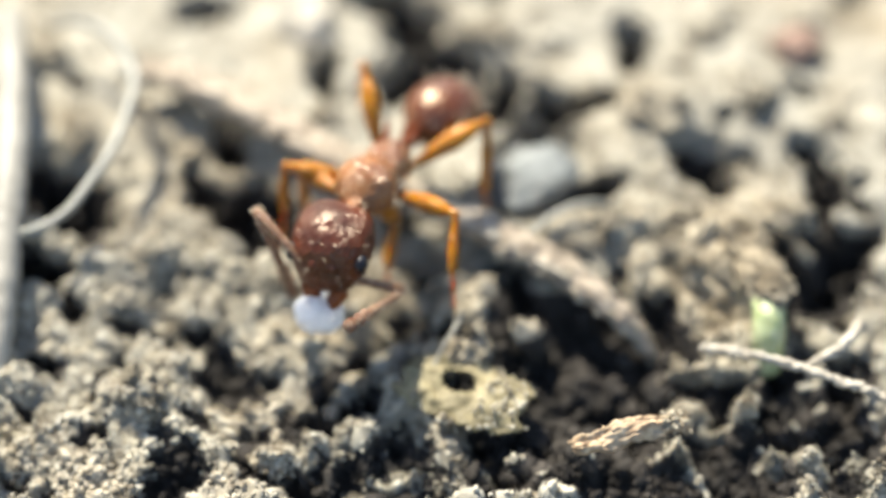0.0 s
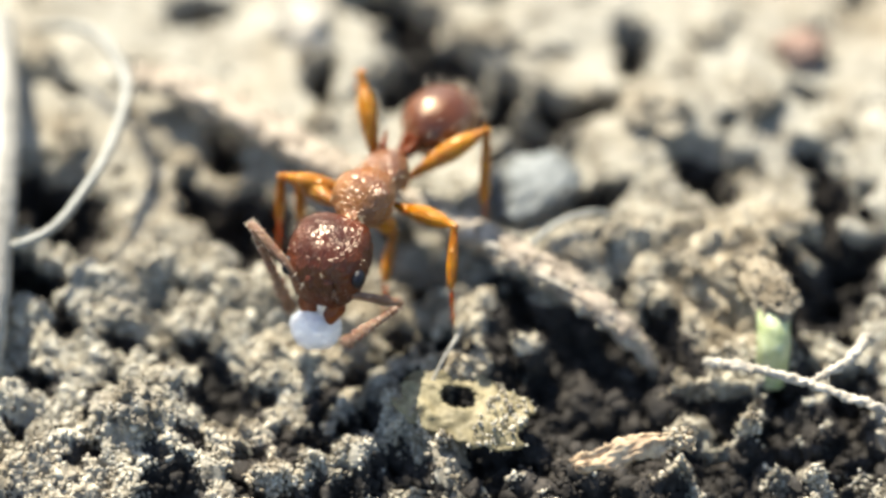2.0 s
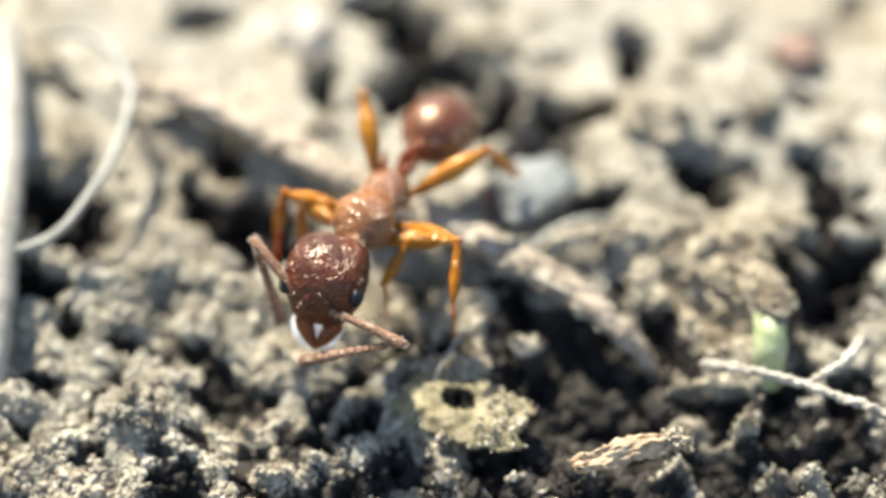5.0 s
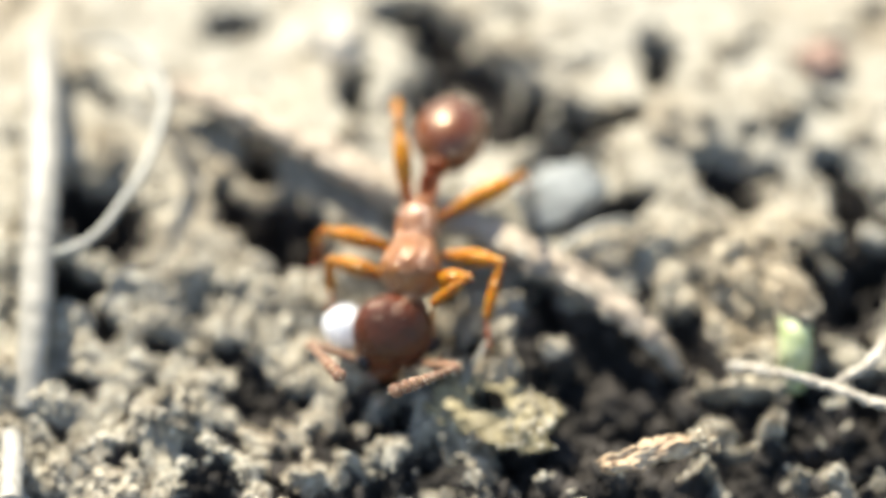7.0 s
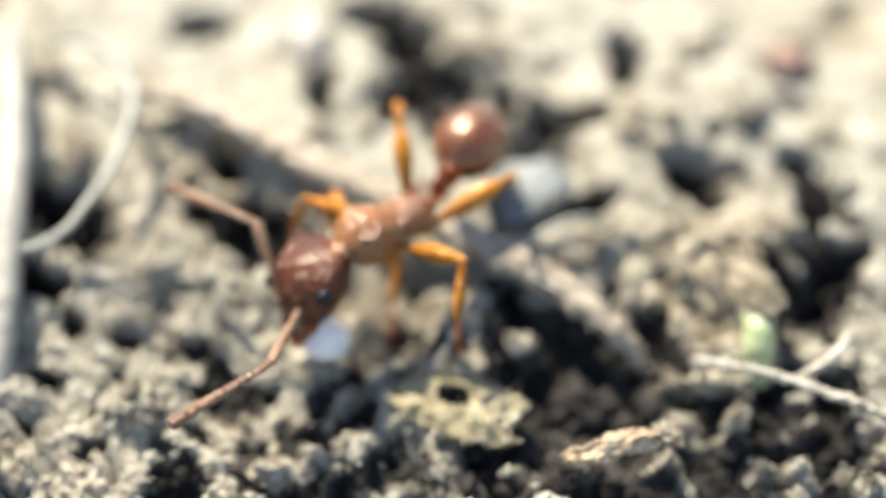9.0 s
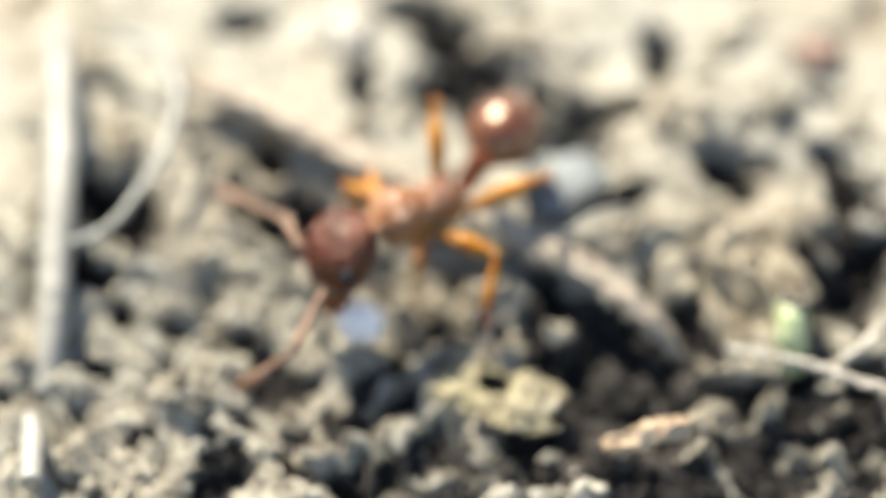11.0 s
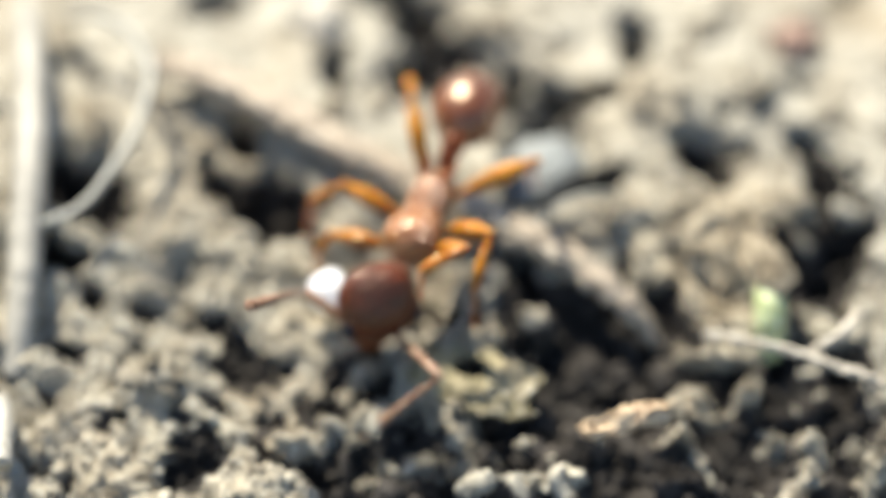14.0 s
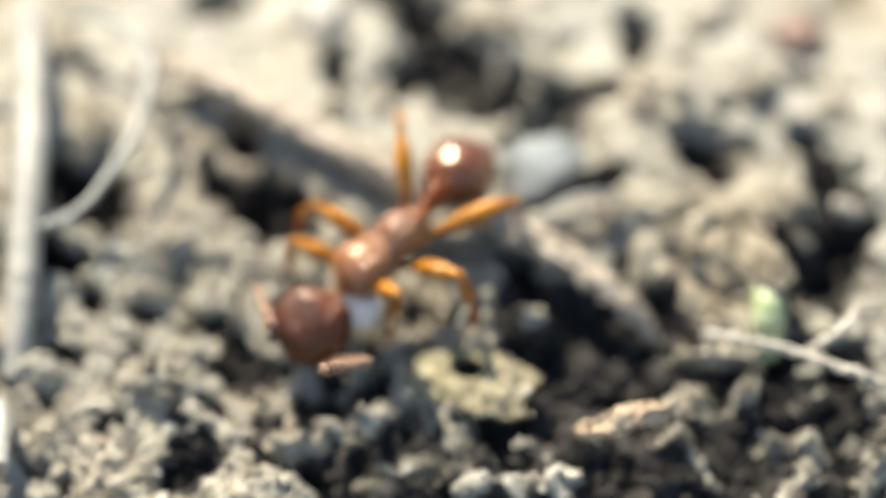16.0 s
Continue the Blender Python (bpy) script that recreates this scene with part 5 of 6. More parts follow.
    walk(ANT["tarsus_fore_left"], [
        (0, pose(0.000098, 0.000334, -0.001382, 135.3, 78.7, 167.1)),
        (3.5, pose(0.000098, 0.000334, -0.001382, 135.3, 78.7, 167.1)),
        (6, pose(0.000875, 0.000514, -0.000201, 0.8, 85.4, 29.5)),
        (6.5, pose(0.000868, 0.000429, -0.000111, -18.1, 75.7, 8.3)),
        (7, pose(0.000857, 0.000353, -0.000011, -14.8, 76.8, 7.5)),
        (7.5, pose(0.000813, 0.000455, -0.000126, -28.8, 60.1, 5.0)),
        (8, pose(0.000767, 0.000560, -0.000239, -17.7, 80.8, 17.1)),
        (8.5, pose(0.000202, 0.000538, -0.000646, -24.6, 83.6, 42.3)),
        (9, pose(-0.000043, 0.000255, -0.001365, 86.1, 84.8, 134.8)),
        (11.5, pose(-0.000015, 0.000266, -0.001222, 123.5, 81.3, 159.6)),
        (12, pose(-0.000086, 0.000251, -0.001263, 104.9, 82.4, 151.9)),
        (12.5, pose(0.000127, 0.000486, -0.000380, 22.2, 85.6, 90.7)),
        (13, pose(0.000837, 0.000411, -0.000121, -6.1, 83.6, 17.9)),
        (13.5, pose(0.000934, 0.000337, 0.000067, -7.3, 81.2, 9.8)),
        (14, pose(0.000972, 0.000349, 0.000331, -10.8, 76.6, 6.3)),
        (14.5, pose(0.000843, 0.000455, 0.000008, -18.5, 75.4, 8.5)),
        (15, pose(0.000660, 0.000620, -0.000298, -18.7, 82.1, 23.4)),
        (15.5, pose(0.000477, 0.000817, -0.000530, -42.9, 76.9, 18.9)),
        (16, pose(0.000519, 0.000719, -0.000230, -49.5, 62.7, 8.9)),
    ])
    walk(ANT["femur_mid_left"], [
        (0, pose(-0.000060, 0.000200, -0.000260, 14.6, -9.1, 76.2)),
        (3.5, pose(-0.000060, 0.000200, -0.000260, 14.6, -9.1, 76.2)),
        (6, pose(-0.000060, 0.000200, -0.000260, -0.2, -15.7, 83.5)),
        (6.5, pose(-0.000060, 0.000200, -0.000260, -10.5, -17.2, 81.1)),
        (7, pose(-0.000060, 0.000200, -0.000260, -9.3, -18.8, 78.7)),
        (7.5, pose(-0.000060, 0.000200, -0.000260, -26.4, -7.4, 91.4)),
        (8, pose(-0.000060, 0.000200, -0.000260, -5.1, 4.3, 103.5)),
        (8.5, pose(-0.000060, 0.000200, -0.000260, -3.0, -7.2, 107.1)),
        (9, pose(-0.000060, 0.000200, -0.000260, 6.1, -18.6, 111.0)),
        (11.5, pose(-0.000060, 0.000200, -0.000260, 9.7, -0.6, 121.5)),
        (12, pose(-0.000060, 0.000200, -0.000260, 8.8, -5.5, 111.3)),
        (12.5, pose(-0.000060, 0.000200, -0.000260, 1.7, -18.9, 96.6)),
        (13, pose(-0.000060, 0.000200, -0.000260, -2.4, -30.8, 79.5)),
        (13.5, pose(-0.000060, 0.000200, -0.000260, -5.3, -33.4, 79.4)),
        (14, pose(-0.000060, 0.000200, -0.000260, -10.8, -35.9, 79.2)),
        (14.5, pose(-0.000060, 0.000200, -0.000260, -11.3, -20.2, 94.0)),
        (15, pose(-0.000060, 0.000200, -0.000260, -3.9, -0.7, 107.9)),
        (15.5, pose(-0.000060, 0.000200, -0.000260, -9.3, 16.1, 119.5)),
        (16, pose(-0.000060, 0.000200, -0.000260, -23.5, -11.9, 118.8)),
    ])
    walk(ANT["tibia_mid_left"], [
        (0, pose(0.000194, 0.001236, -0.000090, 8.0, 53.0, 24.1)),
        (3.5, pose(0.000194, 0.001236, -0.000090, 8.0, 53.0, 24.1)),
        (6, pose(0.000058, 0.001233, 0.000032, 0.2, 38.8, 14.6)),
        (6.5, pose(0.000099, 0.001219, 0.000060, -0.2, 34.4, 1.3)),
        (7, pose(0.000140, 0.001203, 0.000088, 2.1, 28.8, -10.3)),
        (7.5, pose(-0.000087, 0.001271, -0.000121, 2.6, 31.8, -2.9)),
        (8, pose(-0.000311, 0.001247, -0.000341, -1.2, 33.2, 12.7)),
        (8.5, pose(-0.000375, 0.001224, -0.000125, -1.5, 40.1, 26.6)),
        (9, pose(-0.000426, 0.001156, 0.000085, 6.6, 43.6, 47.6)),
        (11.5, pose(-0.000624, 0.001121, -0.000248, 11.0, 47.1, 45.5)),
        (12, pose(-0.000450, 0.001202, -0.000156, 8.8, 46.5, 42.6)),
        (12.5, pose(-0.000178, 0.001215, 0.000089, 0.7, 44.8, 11.3)),
        (13, pose(0.000109, 0.001112, 0.000294, 0.4, 35.4, -3.6)),
        (13.5, pose(0.000106, 0.001087, 0.000334, 0.5, 32.3, -2.4)),
        (14, pose(0.000104, 0.001060, 0.000373, 0.5, 29.2, -1.1)),
        (14.5, pose(-0.000131, 0.001211, 0.000113, 7.8, 46.5, -23.4)),
        (15, pose(-0.000391, 0.001228, -0.000247, 5.6, 56.8, -41.5)),
        (15.5, pose(-0.000571, 0.001103, -0.000560, 38.3, 74.6, -74.0)),
        (16, pose(-0.000569, 0.001126, -0.000037, -164.0, 78.0, 9.5)),
    ])
    walk(ANT["tarsus_mid_left"], [
        (0, pose(0.000633, 0.001433, -0.000729, 100.1, 76.7, 161.8)),
        (3.5, pose(0.000633, 0.001433, -0.000729, 100.1, 76.7, 161.8)),
        (6, pose(0.000662, 0.001390, -0.000469, -1.5, 85.3, 64.5)),
        (6.5, pose(0.000759, 0.001234, -0.000392, -44.6, 77.0, 18.7)),
        (7, pose(0.000830, 0.001078, -0.000297, -38.1, 77.8, 18.2)),
        (7.5, pose(0.000593, 0.001236, -0.000542, -69.7, 62.6, 10.1)),
        (8, pose(0.000342, 0.001395, -0.000778, -42.4, 82.4, 38.3)),
        (8.5, pose(0.000172, 0.001499, -0.000640, -31.1, 84.1, 55.1)),
        (9, pose(-0.000036, 0.001584, -0.000467, 53.5, 81.9, 143.1)),
        (11.5, pose(-0.000242, 0.001510, -0.000834, 64.9, 77.2, 157.5)),
        (12, pose(-0.000045, 0.001574, -0.000736, 65.2, 79.4, 152.7)),
        (12.5, pose(0.000379, 0.001327, -0.000474, 21.5, 85.4, 96.5)),
        (13, pose(0.000760, 0.001071, -0.000169, -15.9, 84.0, 39.2)),
        (13.5, pose(0.000782, 0.001059, -0.000094, -26.2, 81.9, 27.7)),
        (14, pose(0.000802, 0.001047, -0.000017, -36.0, 77.6, 17.5)),
        (14.5, pose(0.000375, 0.000993, -0.000468, -53.4, 77.4, 21.2)),
        (15, pose(-0.000063, 0.000938, -0.000917, -42.8, 84.1, 55.0)),
        (15.5, pose(-0.000513, 0.000899, -0.001331, -103.1, 81.9, 29.3)),
        (16, pose(-0.000404, 0.001154, -0.000820, -114.1, 67.6, 11.3)),
    ])
    walk(ANT["femur_hind_left"], [
        (0, pose(-0.000580, 0.000170, -0.000240, 11.6, -31.5, 131.3)),
        (3.5, pose(-0.000580, 0.000170, -0.000240, 11.6, -31.5, 131.3)),
        (6, pose(-0.000580, 0.000170, -0.000240, -0.3, -20.1, 132.5)),
        (6.5, pose(-0.000580, 0.000170, -0.000240, -9.1, -17.4, 126.2)),
        (7, pose(-0.000580, 0.000170, -0.000240, -8.3, -14.4, 120.1)),
        (7.5, pose(-0.000580, 0.000170, -0.000240, -23.5, -14.1, 127.6)),
        (8, pose(-0.000580, 0.000170, -0.000240, -4.0, -13.6, 135.0)),
        (8.5, pose(-0.000580, 0.000170, -0.000240, -2.0, -21.2, 148.8)),
        (9, pose(-0.000580, 0.000170, -0.000240, 1.5, -27.5, 163.9)),
        (11.5, pose(-0.000580, 0.000170, -0.000240, 4.7, -25.1, 154.5)),
        (12, pose(-0.000580, 0.000170, -0.000240, 5.4, -20.0, 144.3)),
        (12.5, pose(-0.000580, 0.000170, -0.000240, 1.1, -21.5, 136.1)),
        (13, pose(-0.000580, 0.000170, -0.000240, -2.0, -22.6, 127.7)),
        (13.5, pose(-0.000580, 0.000170, -0.000240, -4.2, -21.1, 125.9)),
        (14, pose(-0.000580, 0.000170, -0.000240, -8.5, -19.5, 124.0)),
        (14.5, pose(-0.000580, 0.000170, -0.000240, -8.4, -15.1, 133.5)),
        (15, pose(-0.000580, 0.000170, -0.000240, -2.7, -10.2, 142.8)),
        (15.5, pose(-0.000580, 0.000170, -0.000240, -5.4, -5.2, 151.5)),
        (16, pose(-0.000580, 0.000170, -0.000240, -9.2, 7.9, 159.3)),
    ])
    walk(ANT["tibia_hind_left"], [
        (0, pose(-0.001339, 0.001035, 0.000466, 18.4, 74.6, 35.7)),
        (3.5, pose(-0.001339, 0.001035, 0.000466, 18.4, 74.6, 35.7)),
        (6, pose(-0.001437, 0.001104, 0.000225, -0.2, 50.6, -162.0)),
        (6.5, pose(-0.001341, 0.001210, 0.000163, 2.7, 54.9, -168.4)),
        (7, pose(-0.001236, 0.001301, 0.000095, 0.4, 58.2, -177.9)),
        (7.5, pose(-0.001378, 0.001208, 0.000090, 5.2, 55.8, -169.5)),
        (8, pose(-0.001508, 0.001098, 0.000079, 1.8, 52.4, -164.0)),
        (8.5, pose(-0.001656, 0.000823, 0.000248, 1.9, 49.2, -148.3)),
        (9, pose(-0.001730, 0.000502, 0.000384, -6.4, 41.8, -141.4)),
        (11.5, pose(-0.001684, 0.000696, 0.000332, -8.6, 35.5, -150.7)),
        (12, pose(-0.001610, 0.000909, 0.000222, -6.0, 37.5, -156.9)),
        (12.5, pose(-0.001485, 0.001041, 0.000255, -1.3, 45.9, -154.8)),
        (13, pose(-0.001343, 0.001156, 0.000278, 1.2, 53.6, -154.2)),
        (13.5, pose(-0.001318, 0.001191, 0.000245, 3.1, 57.1, -153.3)),
        (14, pose(-0.001292, 0.001225, 0.000211, 6.6, 60.5, -152.4)),
        (14.5, pose(-0.001476, 0.001116, 0.000112, 11.1, 60.5, -138.4)),
        (15, pose(-0.001638, 0.000974, -0.000000, 5.4, 59.3, -129.4)),
        (15.5, pose(-0.001762, 0.000811, -0.000117, 12.7, 57.2, -125.6)),
        (16, pose(-0.001831, 0.000643, -0.000426, 41.2, 61.1, -94.5)),
    ])
    walk(ANT["tarsus_hind_left"], [
        (0, pose(-0.001120, 0.001192, -0.000518, 36.1, 71.5, 167.4)),
        (3.5, pose(-0.001120, 0.001192, -0.000518, 36.1, 71.5, 167.4)),
        (6, pose(-0.002053, 0.000904, -0.000563, -3.0, 84.9, 156.6)),
        (6.5, pose(-0.001916, 0.001092, -0.000672, -130.6, 84.0, 23.9)),
        (7, pose(-0.001773, 0.001282, -0.000772, -116.5, 84.6, 32.0)),
        (7.5, pose(-0.001941, 0.001104, -0.000754, -149.0, 68.5, 6.5)),
        (8, pose(-0.002105, 0.000926, -0.000730, -78.3, 88.0, 82.3)),
        (8.5, pose(-0.002223, 0.000472, -0.000524, -17.8, 87.6, 154.4)),
        (9, pose(-0.002324, 0.000028, -0.000296, -4.5, 78.3, 179.7)),
        (11.5, pose(-0.002408, 0.000290, -0.000261, -0.2, 73.2, 177.8)),
        (12, pose(-0.002355, 0.000591, -0.000398, 4.9, 75.3, 174.9)),
        (12.5, pose(-0.002127, 0.000739, -0.000478, 2.4, 83.0, 166.1)),
        (13, pose(-0.001887, 0.000892, -0.000543, -16.8, 86.5, 141.6)),
        (13.5, pose(-0.001813, 0.000942, -0.000611, -61.6, 87.7, 95.2)),
        (14, pose(-0.001737, 0.000992, -0.000677, -126.4, 84.9, 28.7)),
        (14.5, pose(-0.001852, 0.000782, -0.000775, -142.9, 84.1, 18.7)),
        (15, pose(-0.001968, 0.000571, -0.000877, -38.0, 88.2, 129.6)),
        (15.5, pose(-0.002083, 0.000362, -0.000975, -166.6, 84.8, 9.1)),
        (16, pose(-0.001870, 0.000151, -0.001319, 179.7, 70.5, 1.0)),
    ])
    walk(ANT["femur_fore_right"], [
        (0, pose(0.000420, -0.000200, -0.000220, -13.6, 4.6, -114.9)),
        (3.5, pose(0.000420, -0.000200, -0.000220, -13.6, 4.6, -114.9)),
        (6, pose(0.000420, -0.000200, -0.000220, 0.1, -2.0, -116.3)),
        (6.5, pose(0.000420, -0.000200, -0.000220, 9.9, -7.0, -106.4)),
        (7, pose(0.000420, -0.000200, -0.000220, 9.2, -11.8, -96.3)),
        (7.5, pose(0.000420, -0.000200, -0.000220, 25.7, -2.4, -103.0)),
        (8, pose(0.000420, -0.000200, -0.000220, 4.9, 7.1, -109.6)),
        (8.5, pose(0.000420, -0.000200, -0.000220, 2.7, 4.1, -111.8)),
        (9, pose(0.000420, -0.000200, -0.000220, -6.1, 1.2, -114.0)),
        (11.5, pose(0.000420, -0.000200, -0.000220, -10.5, -3.6, -117.6)),
        (12, pose(0.000420, -0.000200, -0.000220, -9.5, -10.9, -105.7)),
        (12.5, pose(0.000420, -0.000200, -0.000220, -1.7, -11.5, -92.5)),
        (13, pose(0.000420, -0.000200, -0.000220, 2.2, -11.6, -79.3)),
        (13.5, pose(0.000420, -0.000200, -0.000220, 4.6, -10.9, -79.2)),
        (14, pose(0.000420, -0.000200, -0.000220, 9.2, -10.2, -79.1)),
        (14.5, pose(0.000420, -0.000200, -0.000220, 10.6, -20.6, -71.3)),
        (15, pose(0.000420, -0.000200, -0.000220, 4.2, -31.1, -61.8)),
        (15.5, pose(0.000420, -0.000200, -0.000220, 9.9, -40.2, -50.8)),
        (16, pose(0.000420, -0.000200, -0.000220, 24.0, -30.7, -66.2)),
    ])
    walk(ANT["tibia_fore_right"], [
        (0, pose(0.000021, -0.001059, -0.000296, 126.4, 77.7, 167.9)),
        (3.5, pose(0.000021, -0.001059, -0.000296, 126.4, 77.7, 167.9)),
        (6, pose(-0.000001, -0.001051, -0.000188, 0.2, 76.7, 32.6)),
        (6.5, pose(0.000153, -0.001104, -0.000104, -71.4, 79.3, 27.4)),
        (7, pose(0.000317, -0.001124, -0.000025, 177.7, 82.9, -0.0)),
        (7.5, pose(0.000206, -0.001125, -0.000181, -120.1, 82.9, 47.3)),
        (8, pose(0.000103, -0.001088, -0.000337, -39.3, 82.3, 75.9)),
        (8.5, pose(0.000068, -0.001080, -0.000289, -24.7, 83.0, 55.0)),
        (9, pose(0.000034, -0.001068, -0.000240, 17.2, 82.8, 32.0)),
        (11.5, pose(-0.000020, -0.001040, -0.000160, 11.8, 84.1, 15.3)),
        (12, pose(0.000168, -0.001098, -0.000040, -30.0, 70.6, -126.9)),
        (12.5, pose(0.000380, -0.001130, -0.000030, -5.7, 75.2, -133.2)),
        (13, pose(0.000593, -0.001114, -0.000029, 5.8, 76.7, -131.2)),
        (13.5, pose(0.000595, -0.001116, -0.000040, 12.6, 72.6, -110.5)),
        (14, pose(0.000597, -0.001118, -0.000051, 21.2, 67.2, -98.3)),
        (14.5, pose(0.000706, -0.001042, 0.000114, 25.8, 75.7, -118.6)),
        (15, pose(0.000804, -0.000917, 0.000270, 8.3, 78.5, -144.5)),
        (15.5, pose(0.000878, -0.000762, 0.000393, 8.6, 79.1, -160.4)),
        (16, pose(0.000749, -0.000948, 0.000265, 77.6, 65.3, -26.2)),
    ])
    walk(ANT["tarsus_fore_right"], [
        (0, pose(-0.000125, -0.001028, -0.000979, -78.2, 75.1, -161.2)),
        (3.5, pose(-0.000125, -0.001028, -0.000979, -78.2, 75.1, -161.2)),
        (6, pose(0.000134, -0.000964, -0.000869, 3.0, 85.2, -79.7)),
        (6.5, pose(0.000269, -0.001045, -0.000792, 60.7, 78.3, -24.0)),
        (7, pose(0.000404, -0.001124, -0.000720, 53.3, 78.9, -24.6)),
        (7.5, pose(0.000265, -0.001061, -0.000875, 88.9, 64.2, -11.2)),
        (8, pose(0.000126, -0.000997, -0.001031, 46.5, 82.8, -41.9)),
        (8.5, pose(0.000117, -0.001009, -0.000983, 31.5, 84.1, -54.8)),
        (9, pose(0.000108, -0.001021, -0.000934, -61.5, 82.9, -139.2)),
        (11.5, pose(0.000049, -0.001021, -0.000856, -78.9, 78.5, -156.0)),
        (12, pose(0.000029, -0.001284, -0.000700, -68.2, 79.8, -152.1)),
        (12.5, pose(0.000258, -0.001260, -0.000707, -20.2, 85.3, -99.8)),
        (13, pose(0.000487, -0.001235, -0.000710, 21.8, 84.3, -50.4)),
        (13.5, pose(0.000522, -0.001312, -0.000708, 36.7, 82.5, -36.7)),
        (14, pose(0.000558, -0.001386, -0.000696, 52.0, 78.6, -23.6)),
        (14.5, pose(0.000623, -0.001194, -0.000564, 50.4, 77.0, -19.6)),
        (15, pose(0.000691, -0.000999, -0.000416, 28.5, 82.5, -30.9)),
        (15.5, pose(0.000754, -0.000807, -0.000294, 37.8, 76.2, -14.8)),
        (16, pose(0.001011, -0.001077, -0.000371, 50.3, 62.4, -8.2)),
    ])
    walk(ANT["femur_mid_right"], [
        (0, pose(-0.000060, -0.000200, -0.000260, -14.2, -6.6, -73.0)),
        (3.5, pose(-0.000060, -0.000200, -0.000260, -14.2, -6.6, -73.0)),
        (6, pose(-0.000060, -0.000200, -0.000260, 0.3, -14.2, -82.4)),
        (6.5, pose(-0.000060, -0.000200, -0.000260, 10.5, -13.0, -88.5)),
        (7, pose(-0.000060, -0.000200, -0.000260, 9.3, -11.6, -94.5)),
        (7.5, pose(-0.000060, -0.000200, -0.000260, 26.7, -14.1, -87.3)),
        (8, pose(-0.000060, -0.000200, -0.000260, 5.4, -16.3, -79.9)),
        (8.5, pose(-0.000060, -0.000200, -0.000260, 3.0, -14.7, -66.1)),
        (9, pose(-0.000060, -0.000200, -0.000260, -5.1, -12.3, -52.6)),
        (11.5, pose(-0.000060, -0.000200, -0.000260, -11.1, 10.4, -74.5)),
        (12, pose(-0.000060, -0.000200, -0.000260, -8.9, 9.0, -69.5)),
        (12.5, pose(-0.000060, -0.000200, -0.000260, -1.6, -5.5, -79.6)),
        (13, pose(-0.000060, -0.000200, -0.000260, 2.3, -19.9, -90.1)),
        (13.5, pose(-0.000060, -0.000200, -0.000260, 4.9, -19.5, -92.1)),
        (14, pose(-0.000060, -0.000200, -0.000260, 9.7, -19.1, -94.1)),
        (14.5, pose(-0.000060, -0.000200, -0.000260, 11.3, -21.6, -86.7)),
        (15, pose(-0.000060, -0.000200, -0.000260, 4.4, -23.8, -78.9)),
        (15.5, pose(-0.000060, -0.000200, -0.000260, 10.7, -25.6, -71.1)),
        (16, pose(-0.000060, -0.000200, -0.000260, 26.2, -32.3, -74.7)),
    ])
    walk(ANT["tibia_mid_right"], [
        (0, pose(0.000253, -0.001226, -0.000135, -171.0, 82.5, -176.4)),
        (3.5, pose(0.000253, -0.001226, -0.000135, -171.0, 82.5, -176.4)),
        (6, pose(0.000079, -0.001238, 0.000005, 0.2, 73.6, -130.2)),
        (6.5, pose(-0.000032, -0.001252, -0.000018, 15.8, 71.5, -135.5)),
        (7, pose(-0.000143, -0.001255, -0.000043, 12.6, 68.7, -138.0)),
        (7.5, pose(-0.000011, -0.001246, 0.000003, 22.6, 74.2, -145.6)),
        (8, pose(0.000121, -0.001220, 0.000044, 7.3, 78.6, -154.1)),
        (8.5, pose(0.000362, -0.001155, 0.000015, 8.1, 77.5, -131.7)),
        (9, pose(0.000581, -0.001038, -0.000030, -21.1, 71.9, -104.9)),
        (11.5, pose(0.000224, -0.001224, -0.000455, -21.2, 66.9, -157.8)),
        (12, pose(0.000313, -0.001199, -0.000430, -22.1, 67.3, -142.9)),
        (12.5, pose(0.000135, -0.001257, -0.000157, -3.7, 63.5, -114.5)),
        (13, pose(-0.000062, -0.001216, 0.000107, 3.3, 48.8, -91.6)),
        (13.5, pose(-0.000097, -0.001217, 0.000101, 7.1, 49.8, -87.7)),
        (14, pose(-0.000132, -0.001218, 0.000094, 14.5, 50.7, -83.5)),
        (14.5, pose(-0.000002, -0.001202, 0.000138, 20.3, 59.3, -86.6)),
        (15, pose(0.000129, -0.001170, 0.000176, 9.9, 66.7, -92.0)),
        (15.5, pose(0.000256, -0.001121, 0.000206, 27.7, 72.3, -99.5)),
        (16, pose(0.000180, -0.001081, 0.000317, 40.9, 50.4, -57.2)),
    ])
